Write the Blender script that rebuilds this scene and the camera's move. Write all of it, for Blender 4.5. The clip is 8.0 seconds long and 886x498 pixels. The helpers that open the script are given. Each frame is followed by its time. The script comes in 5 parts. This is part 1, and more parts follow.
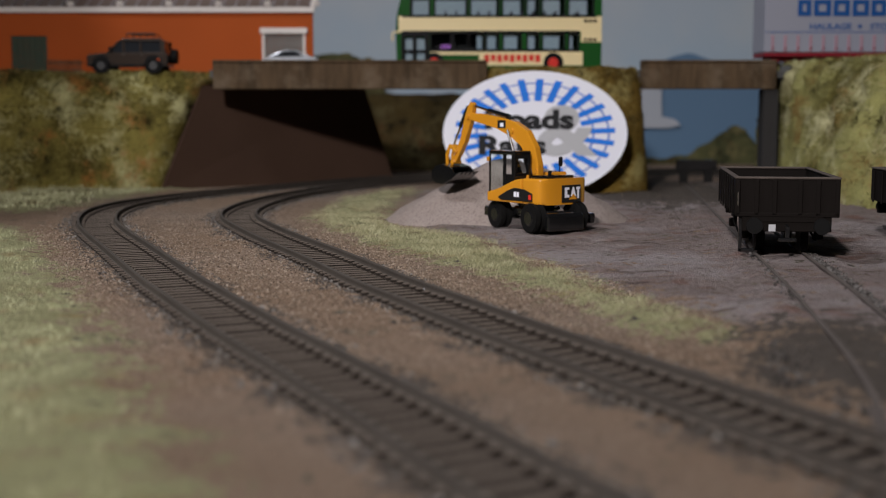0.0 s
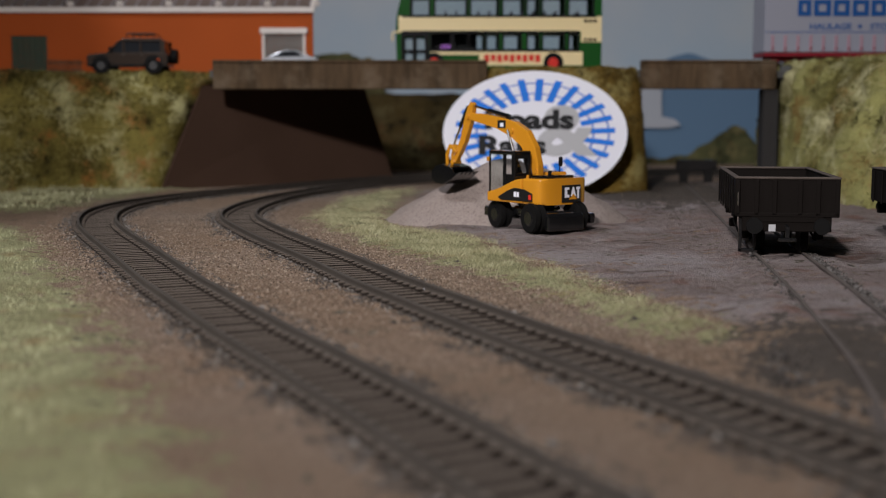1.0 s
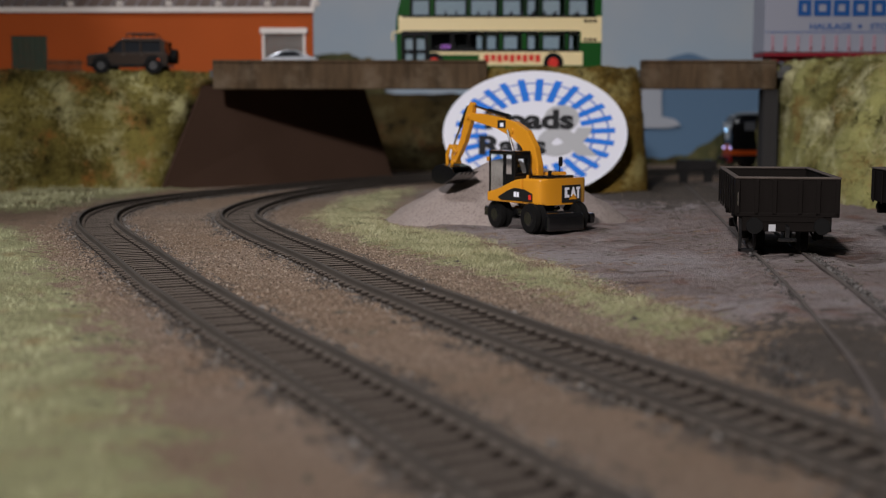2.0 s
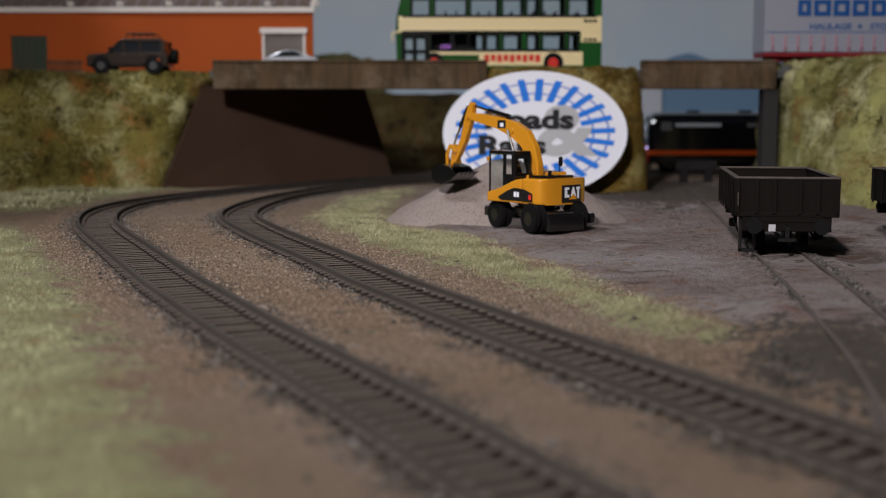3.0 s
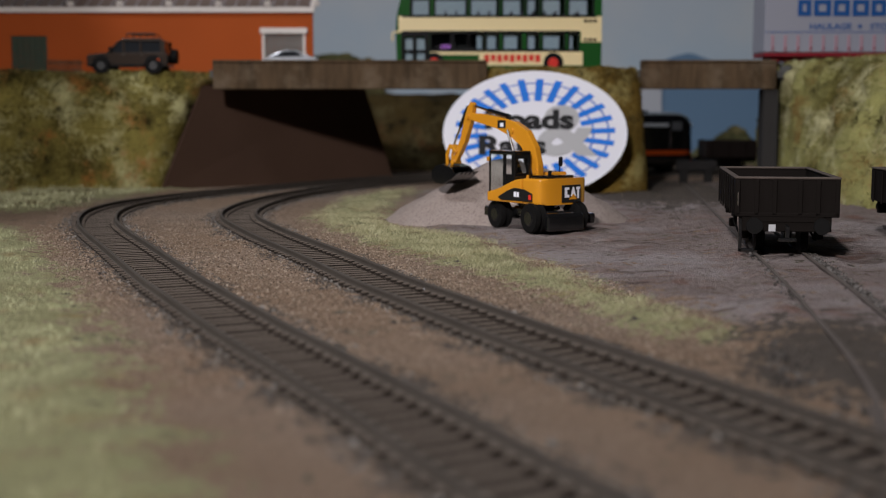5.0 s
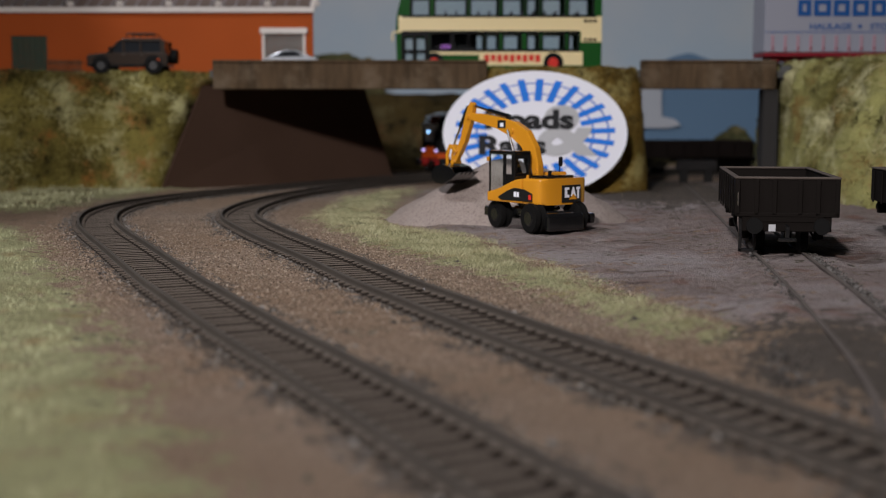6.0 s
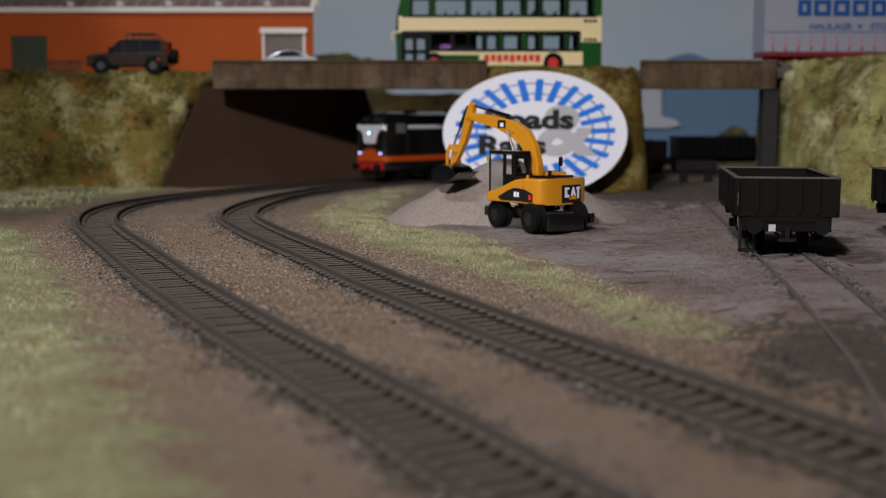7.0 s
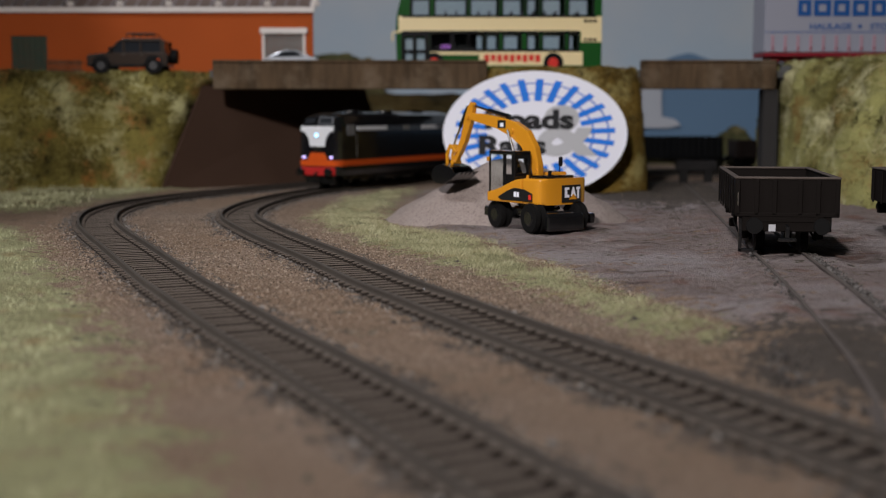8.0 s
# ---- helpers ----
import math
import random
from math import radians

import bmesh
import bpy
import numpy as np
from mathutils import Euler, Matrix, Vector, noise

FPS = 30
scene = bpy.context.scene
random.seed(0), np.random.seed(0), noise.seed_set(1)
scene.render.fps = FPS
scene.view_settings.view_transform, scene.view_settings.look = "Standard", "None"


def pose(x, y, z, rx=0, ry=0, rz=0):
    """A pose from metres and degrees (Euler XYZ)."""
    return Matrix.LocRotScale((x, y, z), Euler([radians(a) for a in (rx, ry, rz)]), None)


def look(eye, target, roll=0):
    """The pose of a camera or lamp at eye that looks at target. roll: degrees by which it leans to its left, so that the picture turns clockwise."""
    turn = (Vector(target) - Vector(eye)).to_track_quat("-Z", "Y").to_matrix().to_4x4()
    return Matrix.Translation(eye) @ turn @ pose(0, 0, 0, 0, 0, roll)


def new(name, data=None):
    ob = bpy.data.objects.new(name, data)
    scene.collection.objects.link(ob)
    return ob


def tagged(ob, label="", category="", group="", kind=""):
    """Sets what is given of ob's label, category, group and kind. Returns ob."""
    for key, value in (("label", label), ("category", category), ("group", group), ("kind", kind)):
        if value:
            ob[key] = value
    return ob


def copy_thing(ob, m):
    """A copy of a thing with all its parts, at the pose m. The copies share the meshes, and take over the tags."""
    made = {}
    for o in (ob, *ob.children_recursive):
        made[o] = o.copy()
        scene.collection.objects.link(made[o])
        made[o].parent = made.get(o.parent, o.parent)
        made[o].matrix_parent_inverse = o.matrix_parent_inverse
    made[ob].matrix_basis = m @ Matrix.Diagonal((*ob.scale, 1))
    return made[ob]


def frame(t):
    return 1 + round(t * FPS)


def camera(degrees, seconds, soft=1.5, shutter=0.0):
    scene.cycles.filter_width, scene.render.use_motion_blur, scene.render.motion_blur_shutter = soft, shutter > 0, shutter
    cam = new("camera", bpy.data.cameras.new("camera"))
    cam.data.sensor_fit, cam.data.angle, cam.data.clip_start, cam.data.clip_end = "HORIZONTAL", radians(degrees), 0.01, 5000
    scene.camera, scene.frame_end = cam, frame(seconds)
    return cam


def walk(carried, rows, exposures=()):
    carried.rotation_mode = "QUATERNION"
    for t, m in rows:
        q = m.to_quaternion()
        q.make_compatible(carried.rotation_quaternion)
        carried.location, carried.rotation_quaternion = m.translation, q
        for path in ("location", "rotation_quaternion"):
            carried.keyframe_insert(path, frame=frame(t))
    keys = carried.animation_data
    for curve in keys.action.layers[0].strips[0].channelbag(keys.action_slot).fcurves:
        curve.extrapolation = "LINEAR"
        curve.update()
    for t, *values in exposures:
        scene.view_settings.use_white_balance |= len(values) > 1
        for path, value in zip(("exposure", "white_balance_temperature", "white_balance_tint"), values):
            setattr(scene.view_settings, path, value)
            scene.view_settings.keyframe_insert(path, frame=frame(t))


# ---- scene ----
cam = camera(40.96, 8.0, soft=1.0)
EYE = look((0.0, 0.0, 0.052), (0.0, 1.0, -0.0647))
walk(cam, [(0.0, EYE), (8.0, EYE)], exposures=[(0.0, 0.0), (8.0, 0.0)])
cam.data.dof.use_dof = True
cam.data.dof.focus_distance = 0.455
cam.data.dof.aperture_fstop = 14.0

# ---- light: hall lamps and a lamp over the layout ----
world = bpy.data.worlds.new("hall_light")
scene.world = world
world.use_nodes = True
world.node_tree.nodes["Background"].inputs[1].default_value = 0.0


def area_lamp(name, eye, target, sx, sy, watts, colour):
    data = bpy.data.lights.new(name, "AREA")
    data.shape, data.size, data.size_y = "RECTANGLE", sx, sy
    data.energy, data.color = watts, colour
    ob = new(name, data)
    ob.matrix_world = look(eye, target)
    return ob


area_lamp("front_lamp", (-0.34, -0.70, 0.72), (0.0, 0.54, 0.0), 0.07, 0.07, 2.0, (1.0, 0.95, 0.94)).data.spread = radians(58)
area_lamp("hall_lamp", (-0.80, 0.16, 1.35), (0.0, 0.45, 0.0), 0.22, 0.18, 11.0, (0.92, 0.95, 1.0))


# ---- materials ----
def rgb(c):
    return (c[0], c[1], c[2], 1.0)


class Nodes:
    """Short hand for building a node material."""

    def __init__(self, name, rough=0.6, metal=0.0):
        self.mat = bpy.data.materials.new(name)
        self.mat.use_nodes = True
        self.tree = self.mat.node_tree
        self.bsdf = self.tree.nodes["Principled BSDF"]
        self.bsdf.inputs["Roughness"].default_value = rough
        self.bsdf.inputs["Metallic"].default_value = metal
        self.bsdf.inputs["Specular IOR Level"].default_value = 0.5 if rough < 0.36 else 0.16

    def node(self, kind, **values):
        n = self.tree.nodes.new(kind)
        for key, value in values.items():
            n.inputs[key].default_value = value
        return n

    def link(self, a, b):
        self.tree.links.new(a, b)

    def coords(self):
        return self.node("ShaderNodeTexCoord").outputs["Object"]

    def noise(self, scale, detail=4.0, rough=0.6, vec=None):
        n = self.node("ShaderNodeTexNoise", Scale=scale, Detail=detail, Roughness=rough)
        self.link(vec or self.coords(), n.inputs["Vector"])
        return n.outputs["Fac"]

    def ramp(self, fac, stops):
        n = self.tree.nodes.new("ShaderNodeValToRGB")
        el = n.color_ramp.elements
        while len(el) < len(stops):
            el.new(0.5)
        for e, (p, c) in zip(el, stops):
            e.position, e.color = p, rgb(c)
        self.link(fac, n.inputs[0])
        return n.outputs[0]

    def mix(self, fac, a, b, mode="MIX"):
        n = self.tree.nodes.new("ShaderNodeMix")
        n.data_type, n.blend_type = "RGBA", mode
        for sock, v in ((n.inputs["Factor"], fac), (n.inputs["A"], a), (n.inputs["B"], b)):
            if isinstance(v, (int, float)):
                sock.default_value = v
            elif isinstance(v, tuple):
                sock.default_value = rgb(v)
            else:
                self.link(v, sock)
        return n.outputs["Result"]

    def math(self, op, a, b=0.0):
        n = self.tree.nodes.new("ShaderNodeMath")
        n.operation = op
        for sock, v in zip(n.inputs, (a, b)):
            if isinstance(v, (int, float)):
                sock.default_value = v
            else:
                self.link(v, sock)
        return n.outputs[0]

    def attr(self, name):
        n = self.tree.nodes.new("ShaderNodeAttribute")
        n.attribute_name = name
        return n.outputs["Fac"]

    def colour(self, c):
        if isinstance(c, tuple):
            self.bsdf.inputs["Base Color"].default_value = rgb(c)
        else:
            self.link(c, self.bsdf.inputs["Base Color"])
        return self

    def bump(self, height, dist, strength=0.6):
        n = self.node("ShaderNodeBump", Strength=strength, Distance=dist)
        self.link(height, n.inputs["Height"])
        self.link(n.outputs[0], self.bsdf.inputs["Normal"])
        return self

    def rough(self, fac, lo, hi):
        n = self.node("ShaderNodeMapRange")
        n.inputs["To Min"].default_value, n.inputs["To Max"].default_value = lo, hi
        self.link(fac, n.inputs["Value"])
        self.link(n.outputs[0], self.bsdf.inputs["Roughness"])
        return self


def paint(name, c, rough=0.45, wear=0.18, scale=150.0, metal=0.0, bump=0.0):
    """Painted or moulded surface with faint mottling and dust."""
    n = Nodes(name, rough, metal)
    big = n.noise(scale * 0.25, 3)
    fine = n.noise(scale * 6, 5, 0.7)
    dark = tuple(v * (1 - wear) for v in c)
    light = tuple(min(1, v * (1 + wear * 0.6) + wear * 0.006) for v in c)
    col = n.mix(big, dark, light)
    col = n.mix(n.math("MULTIPLY", fine, wear * 0.6), col, tuple(v * 0.6 for v in c))
    n.colour(col)
    n.rough(fine, max(0.04, rough - 0.06), min(1, rough + 0.08))
    if bump:
        n.bump(fine, bump, 0.5)
    return n.mat


def flock(name, dark, mid, pale, rust, scale, bump=0.0015):
    """Scatter and static grass glued over plaster: patches of several flocks, one dusted over another."""
    n = Nodes(name, 0.95)
    shift = n.node("ShaderNodeMapping")
    shift.inputs["Location"].default_value = (3.1, 1.7, 0.4)
    n.link(n.coords(), shift.inputs["Vector"])
    other = n.node("ShaderNodeMapping")
    other.inputs["Location"].default_value = (-2.3, 5.9, 1.4)
    n.link(n.coords(), other.inputs["Vector"])
    fine = n.noise(1000, 4, 0.75)
    dust = n.math("MULTIPLY", n.math("SUBTRACT", n.noise(420, 4, 0.7), 0.5), 0.5)

    def mask(noise_out, lo, hi):
        return n.ramp(n.math("ADD", noise_out, dust), [(lo, (0, 0, 0)), (hi, (1, 1, 1))])

    col = n.mix(mask(n.noise(scale, 5, 0.6), 0.36, 0.58), dark, mid)
    col = n.mix(mask(n.noise(scale * 1.4, 5, 0.6, shift.outputs[0]), 0.50, 0.68), col, pale)
    col = n.mix(mask(n.noise(scale * 1.1, 5, 0.6, other.outputs[0]), 0.56, 0.70), col, rust)
    col = n.mix(mask(n.noise(scale * 3.0, 4, 0.6, other.outputs[0]), 0.56, 0.72), col, tuple(v * 0.5 for v in dark))
    col = n.mix(0.5, col, n.ramp(fine, [(0.28, (0.30, 0.28, 0.25)), (0.55, (0.85, 0.85, 0.8)), (0.75, (1, 1, 1))]), "MULTIPLY")
    n.colour(col)
    n.bump(n.math("ADD", fine, n.noise(scale * 5, 4, 0.7)), bump, 0.8)
    return n.mat


def ground_material():
    n = Nodes("scenic_ground", 0.95)
    fine = n.noise(1100, 5, 0.75)
    grit = n.noise(380, 4, 0.7)
    patch = n.noise(26, 5, 0.6)
    big = n.noise(9, 3, 0.5)
    speck = n.noise(2600, 3, 0.8)
    earth = n.mix(patch, (0.255, 0.168, 0.110), (0.37, 0.265, 0.192))
    earth = n.mix(n.ramp(big, [(0.4, (0, 0, 0)), (0.65, (1, 1, 1))]), earth, (0.33, 0.25, 0.195))
    earth = n.mix(n.ramp(fine, [(0.33, (0.75, 0.75, 0.75)), (0.5, (0, 0, 0))]), earth, (0.075, 0.048, 0.034))
    earth = n.mix(n.ramp(fine, [(0.6, (0, 0, 0)), (0.74, (0.8, 0.8, 0.8))]), earth, (0.46, 0.38, 0.30))
    earth = n.mix(n.ramp(speck, [(0.38, (0.85, 0.85, 0.85)), (0.48, (0, 0, 0))]), earth, (0.07, 0.042, 0.028))
    earth = n.mix(n.ramp(speck, [(0.60, (0, 0, 0)), (0.70, (0.75, 0.75, 0.75))]), earth, (0.50, 0.40, 0.31))
    mud = n.mix(patch, (0.19, 0.148, 0.138), (0.31, 0.255, 0.245))
    mud = n.mix(n.ramp(grit, [(0.35, (0.6, 0.6, 0.6)), (0.5, (0, 0, 0))]), mud, (0.09, 0.055, 0.045))
    mud = n.mix(n.ramp(n.noise(60, 4), [(0.53, (0, 0, 0)), (0.66, (0.6, 0.6, 0.6))]), mud, (0.19, 0.08, 0.055))
    mud = n.mix(n.ramp(n.noise(13, 4, 0.6), [(0.47, (0, 0, 0)), (0.62, (0.75, 0.75, 0.75))]), mud, (0.37, 0.33, 0.335))
    mapped = n.node("ShaderNodeMapping")
    mapped.inputs["Rotation"].default_value = (0, 0, radians(-14))
    mapped.inputs["Scale"].default_value = (48, 150, 60)
    n.link(n.coords(), mapped.inputs["Vector"])
    streak = n.noise(1.0, 5, 0.65, mapped.outputs[0])
    mud = n.mix(n.ramp(streak, [(0.35, (0.75, 0.75, 0.75)), (0.42, (0, 0, 0))]), mud, (0.085, 0.055, 0.046))
    mud = n.mix(n.ramp(streak, [(0.53, (0, 0, 0)), (0.66, (0.5, 0.5, 0.5))]), mud, (0.36, 0.30, 0.285))
    mud = n.mix(n.ramp(speck, [(0.36, (0.5, 0.5, 0.5)), (0.46, (0, 0, 0))]), mud, (0.06, 0.045, 0.04))
    grass = n.mix(patch, (0.235, 0.22, 0.105), (0.42, 0.415, 0.24))
    grass = n.mix(n.ramp(n.noise(55, 3), [(0.55, (0, 0, 0)), (0.72, (0.7, 0.7, 0.7))]), grass, (0.30, 0.19, 0.09))
    edge = n.math("MULTIPLY", n.math("SUBTRACT", n.math("ADD", n.noise(90, 4), n.noise(420, 3)), 1.0), 2.3)

    def mask(name):
        m = n.math("ADD", n.attr(name), edge)
        return n.ramp(m, [(0.42, (0, 0, 0)), (0.60, (1, 1, 1))])

    ash_and_dark = n.mix(grit, (0.050, 0.040, 0.034), (0.14, 0.118, 0.102))
    col = n.mix(mask("mud"), earth, mud)
    col = n.mix(mask("grass"), col, grass)
    col = n.mix(mask("ash_and_dark"), col, ash_and_dark)
    # Track bed: dirt and the shade of the sleeper gaps in one near-black.
    col = n.mix(n.ramp(n.attr("bed"), [(0.35, (0, 0, 0)), (0.6, (1, 1, 1))]), col, n.mix(grit, (0.012, 0.010, 0.009), (0.04, 0.032, 0.027)))
    n.colour(col)
    n.bump(n.math("ADD", n.math("ADD", fine, n.math("MULTIPLY", grit, 1.4)), n.math("MULTIPLY", streak, n.math("MULTIPLY", n.attr("mud"), 1.6))), 0.0019, 0.9)
    return n.mat


def sleeper_material():
    """Sleepers with brown dust on their upper faces and gap shade painted on their sides."""
    n = Nodes("dusty_shaded_sleeper", 0.9)
    up = n.node("ShaderNodeSeparateXYZ")
    n.link(n.tree.nodes.new("ShaderNodeNewGeometry").outputs["Normal"], up.inputs[0])
    fine, mid = n.noise(1500, 4, 0.7), n.noise(160, 4)
    dust = n.mix(mid, (0.085, 0.066, 0.053), (0.155, 0.127, 0.106))
    dust = n.mix(n.ramp(fine, [(0.34, (0.7, 0.7, 0.7)), (0.5, (0, 0, 0))]), dust, (0.045, 0.034, 0.027))
    # Faces that don't point up turn near-black, as shade between the sleepers.
    n.colour(n.mix(n.ramp(up.outputs[2], [(0.35, (0, 0, 0)), (0.8, (1, 1, 1))]), (0.022, 0.017, 0.014), dust))
    n.bump(fine, 0.0004, 0.6)
    return n.mat


def glass(name, tint=(0.9, 0.95, 0.95), rough=0.03):
    n = Nodes(name, rough)
    n.bsdf.inputs["Transmission Weight"].default_value = 1.0
    n.bsdf.inputs["IOR"].default_value = 1.12
    n.colour(tint)
    return n.mat


def glow(name, c, strength):
    n = Nodes(name, 0.3)
    n.colour(c)
    n.bsdf.inputs["Emission Color"].default_value = rgb(c)
    n.bsdf.inputs["Emission Strength"].default_value = strength
    return n.mat


GROUND = ground_material()
RAIL_DUSTY = paint("dusty_rail", (0.12, 0.10, 0.092), 0.7, 0.45, 200, 0.0, 0.0003)
RAIL = paint("weathered_rail", (0.078, 0.066, 0.057), 0.6, 0.35, 200, 0.0, 0.0002)
SLEEPER = sleeper_material()
FLOCK_LEFT = flock("flock_bank", (0.07, 0.055, 0.012), (0.27, 0.225, 0.06), (0.52, 0.49, 0.25), (0.34, 0.14, 0.035), 24)
FLOCK_PIER = flock("flock_pier", (0.10, 0.062, 0.012), (0.23, 0.145, 0.03), (0.36, 0.30, 0.12), (0.12, 0.11, 0.025), 30)
FLOCK_RIGHT = flock("flock_cutting", (0.13, 0.11, 0.03), (0.36, 0.34, 0.13), (0.60, 0.56, 0.33), (0.28, 0.18, 0.06), 22)
def streaked(name, a, b, c):
    """Weathered concrete with soft stains running down."""
    n = Nodes(name, 0.85)
    down = n.node("ShaderNodeMapping")
    down.inputs["Scale"].default_value = (130, 130, 16)
    n.link(n.coords(), down.inputs["Vector"])
    run = n.noise(1.0, 4, 0.6, down.outputs[0])
    col = n.mix(n.ramp(run, [(0.35, (0, 0, 0)), (0.65, (1, 1, 1))]), a, b)
    col = n.mix(n.ramp(n.noise(45, 5, 0.65), [(0.5, (0, 0, 0)), (0.7, (0.9, 0.9, 0.9))]), col, c)
    fine = n.noise(700, 4, 0.7)
    n.colour(n.mix(n.math("MULTIPLY", fine, 0.4), col, tuple(v * 0.4 for v in a)))
    n.bump(fine, 0.0005, 0.6)
    return n.mat


CONCRETE = streaked("stained_brown_concrete", (0.055, 0.036, 0.020), (0.125, 0.080, 0.046), (0.17, 0.125, 0.085))
WALL_BROWN = paint("brown_painted_wall", (0.072, 0.040, 0.027), 0.85, 0.35, 40, 0.0, 0.0003)
PIER_DARK = paint("dark_grey_pier", (0.03, 0.028, 0.028), 0.8, 0.3, 60, 0.0, 0.0003)
ROAD = paint("road_grey", (0.10, 0.10, 0.10), 0.9, 0.3, 80, 0.0, 0.0003)
BRICK_RED = paint("orange_red_brick_paint", (0.40, 0.078, 0.014), 0.8, 0.16, 60)
WHITE_TRIM = paint("white_trim", (0.72, 0.66, 0.62), 0.6, 0.12, 100)
SLATE = paint("slate_roof", (0.20, 0.16, 0.145), 0.8, 0.3, 100)
# Brown flock darkened so its colour carries the shade behind the bridge.
FLOCK_REAR = flock("flock_rear_painted_shade", (0.022, 0.016, 0.005), (0.065, 0.044, 0.014), (0.11, 0.088, 0.04), (0.09, 0.038, 0.014), 24)
GREEN_DOOR = paint("dark_green_door", (0.022, 0.06, 0.045), 0.6, 0.2, 100)
GREY_DOOR = paint("grey_door", (0.20, 0.20, 0.19), 0.6, 0.2, 100)
BLACK = paint("black_plastic", (0.006, 0.006, 0.0065), 0.2, 0.3, 200)
RUBBER = paint("black_rubber", (0.008, 0.0077, 0.0077), 0.6, 0.3, 200)
YELLOW = paint("machine_yellow", (0.60, 0.25, 0.016), 0.2, 0.10, 120)
WAGON_PAINT = paint("weathered_dark_wagon", (0.008, 0.006, 0.0052), 0.75, 0.3, 150, 0.0, 0.0002)
WAGON_RIM = paint("worn_wagon_rim", (0.085, 0.067, 0.058), 0.6, 0.4, 300)
LOCO_BLACK = paint("gloss_black_loco", (0.006, 0.006, 0.007), 0.20, 0.2, 150)
LOCO_WHITE = paint("loco_white", (0.72, 0.73, 0.76), 0.35, 0.1, 150)
LOCO_ORANGE = paint("loco_orange", (0.55, 0.078, 0.010), 0.4, 0.12, 150)
LOCO_RED = paint("buffer_beam_red", (0.42, 0.02, 0.018), 0.5, 0.2, 150)
SIGN_WHITE = paint("sign_white", (0.74, 0.74, 0.82), 0.6, 0.04, 60)
SIGN_BLUE = paint("sign_blue", (0.018, 0.17, 0.66), 0.6, 0.06, 60)
SIGN_GREY = paint("sign_grey", (0.42, 0.42, 0.44), 0.6, 0.04, 60)
SIGN_BLACK = paint("sign_black", (0.015, 0.015, 0.017), 0.6, 0.1, 60)
BUS_GREEN = paint("bus_green", (0.013, 0.075, 0.015), 0.16, 0.1, 60)
BUS_CREAM = paint("bus_cream", (0.74, 0.60, 0.33), 0.35, 0.06, 60)
RED = paint("red_paint", (0.60, 0.035, 0.025), 0.4, 0.1, 60)
CAR_BRONZE = paint("bronze_car_paint", (0.050, 0.034, 0.026), 0.22, 0.08, 80, 0.4)
for gloss in (YELLOW, BLACK, LOCO_BLACK, CAR_BRONZE):
    gloss.node_tree.nodes["Principled BSDF"].inputs["Coat Weight"].default_value = 0.8
    gloss.node_tree.nodes["Principled BSDF"].inputs["Coat Roughness"].default_value = 0.06
for matt in (WAGON_PAINT, RUBBER):
    matt.node_tree.nodes["Principled BSDF"].inputs["Specular IOR Level"].default_value = 0.06
GLASS = glass("clear_glazing")
LAMP_WHITE = glow("lamp_glow", (0.30, 0.60, 1.0), 5.0)
CAR_SILVER = paint("silver_car_paint", (0.50, 0.52, 0.56), 0.25, 0.08, 80, 0.4)
CHROME = paint("chrome", (0.75, 0.75, 0.78), 0.15, 0.05, 80, 1.0)
TRAILER_GREY = paint("pale_trailer_side", (0.28, 0.285, 0.34), 0.5, 0.05, 40)
TRAILER_BLUE = paint("trailer_lettering_blue", (0.012, 0.075, 0.26), 0.5, 0.08, 40)
TRAILER_RED = paint("trailer_red", (0.22, 0.015, 0.025), 0.5, 0.12, 60)
TRAILER_PINK = paint("trailer_curtain_red", (0.37, 0.22, 0.27), 0.6, 0.1, 60)


# ---- mesh helpers: all lengths below are millimetres ----
MM = Matrix.Scale(0.001, 4)


def part(name, bm, material, parent=None, label="", smooth=False):
    """Links a bmesh, drawn in millimetres, as one mesh object."""
    bm.transform(MM)
    bmesh.ops.recalc_face_normals(bm, faces=bm.faces)
    mesh = bpy.data.meshes.new(name)
    if smooth:
        for fc in bm.faces:
            fc.smooth = True
    bm.to_mesh(mesh)
    bm.free()
    mesh.materials.append(material)
    ob = new(name, mesh)
    if parent is not None:
        ob.parent = parent
    if label:
        ob["label"] = label
    return ob


def thing(name, label, category, m=None, group="", kind=""):
    ob = new(name)
    ob.empty_display_size = 0.01
    ob.matrix_world = m if m is not None else Matrix()
    return tagged(ob, label, category, group, kind)


def at(x, y, z, rz=0.0):
    return pose(x / 1000, y / 1000, z / 1000, 0, 0, rz)


def box(bm, x0, x1, y0, y1, z0, z1, bevel=0.0, m=None, seg=1):
    made = bmesh.ops.create_cube(bm, size=1.0)["verts"]
    t = Matrix.Translation(((x0 + x1) / 2, (y0 + y1) / 2, (z0 + z1) / 2)) @ Matrix.Diagonal((abs(x1 - x0), abs(y1 - y0), abs(z1 - z0), 1))
    bmesh.ops.transform(bm, matrix=t, verts=made)
    if bevel:
        edges = list({e for v in made for e in v.link_edges})
        out = bmesh.ops.bevel(bm, geom=edges, offset=bevel, segments=seg, affect="EDGES", profile=0.5)
        made = list({v for fc in out["faces"] for v in fc.verts} | {v for v in made if v.is_valid})
    if m is not None:
        bmesh.ops.transform(bm, matrix=m, verts=made)
    return bm


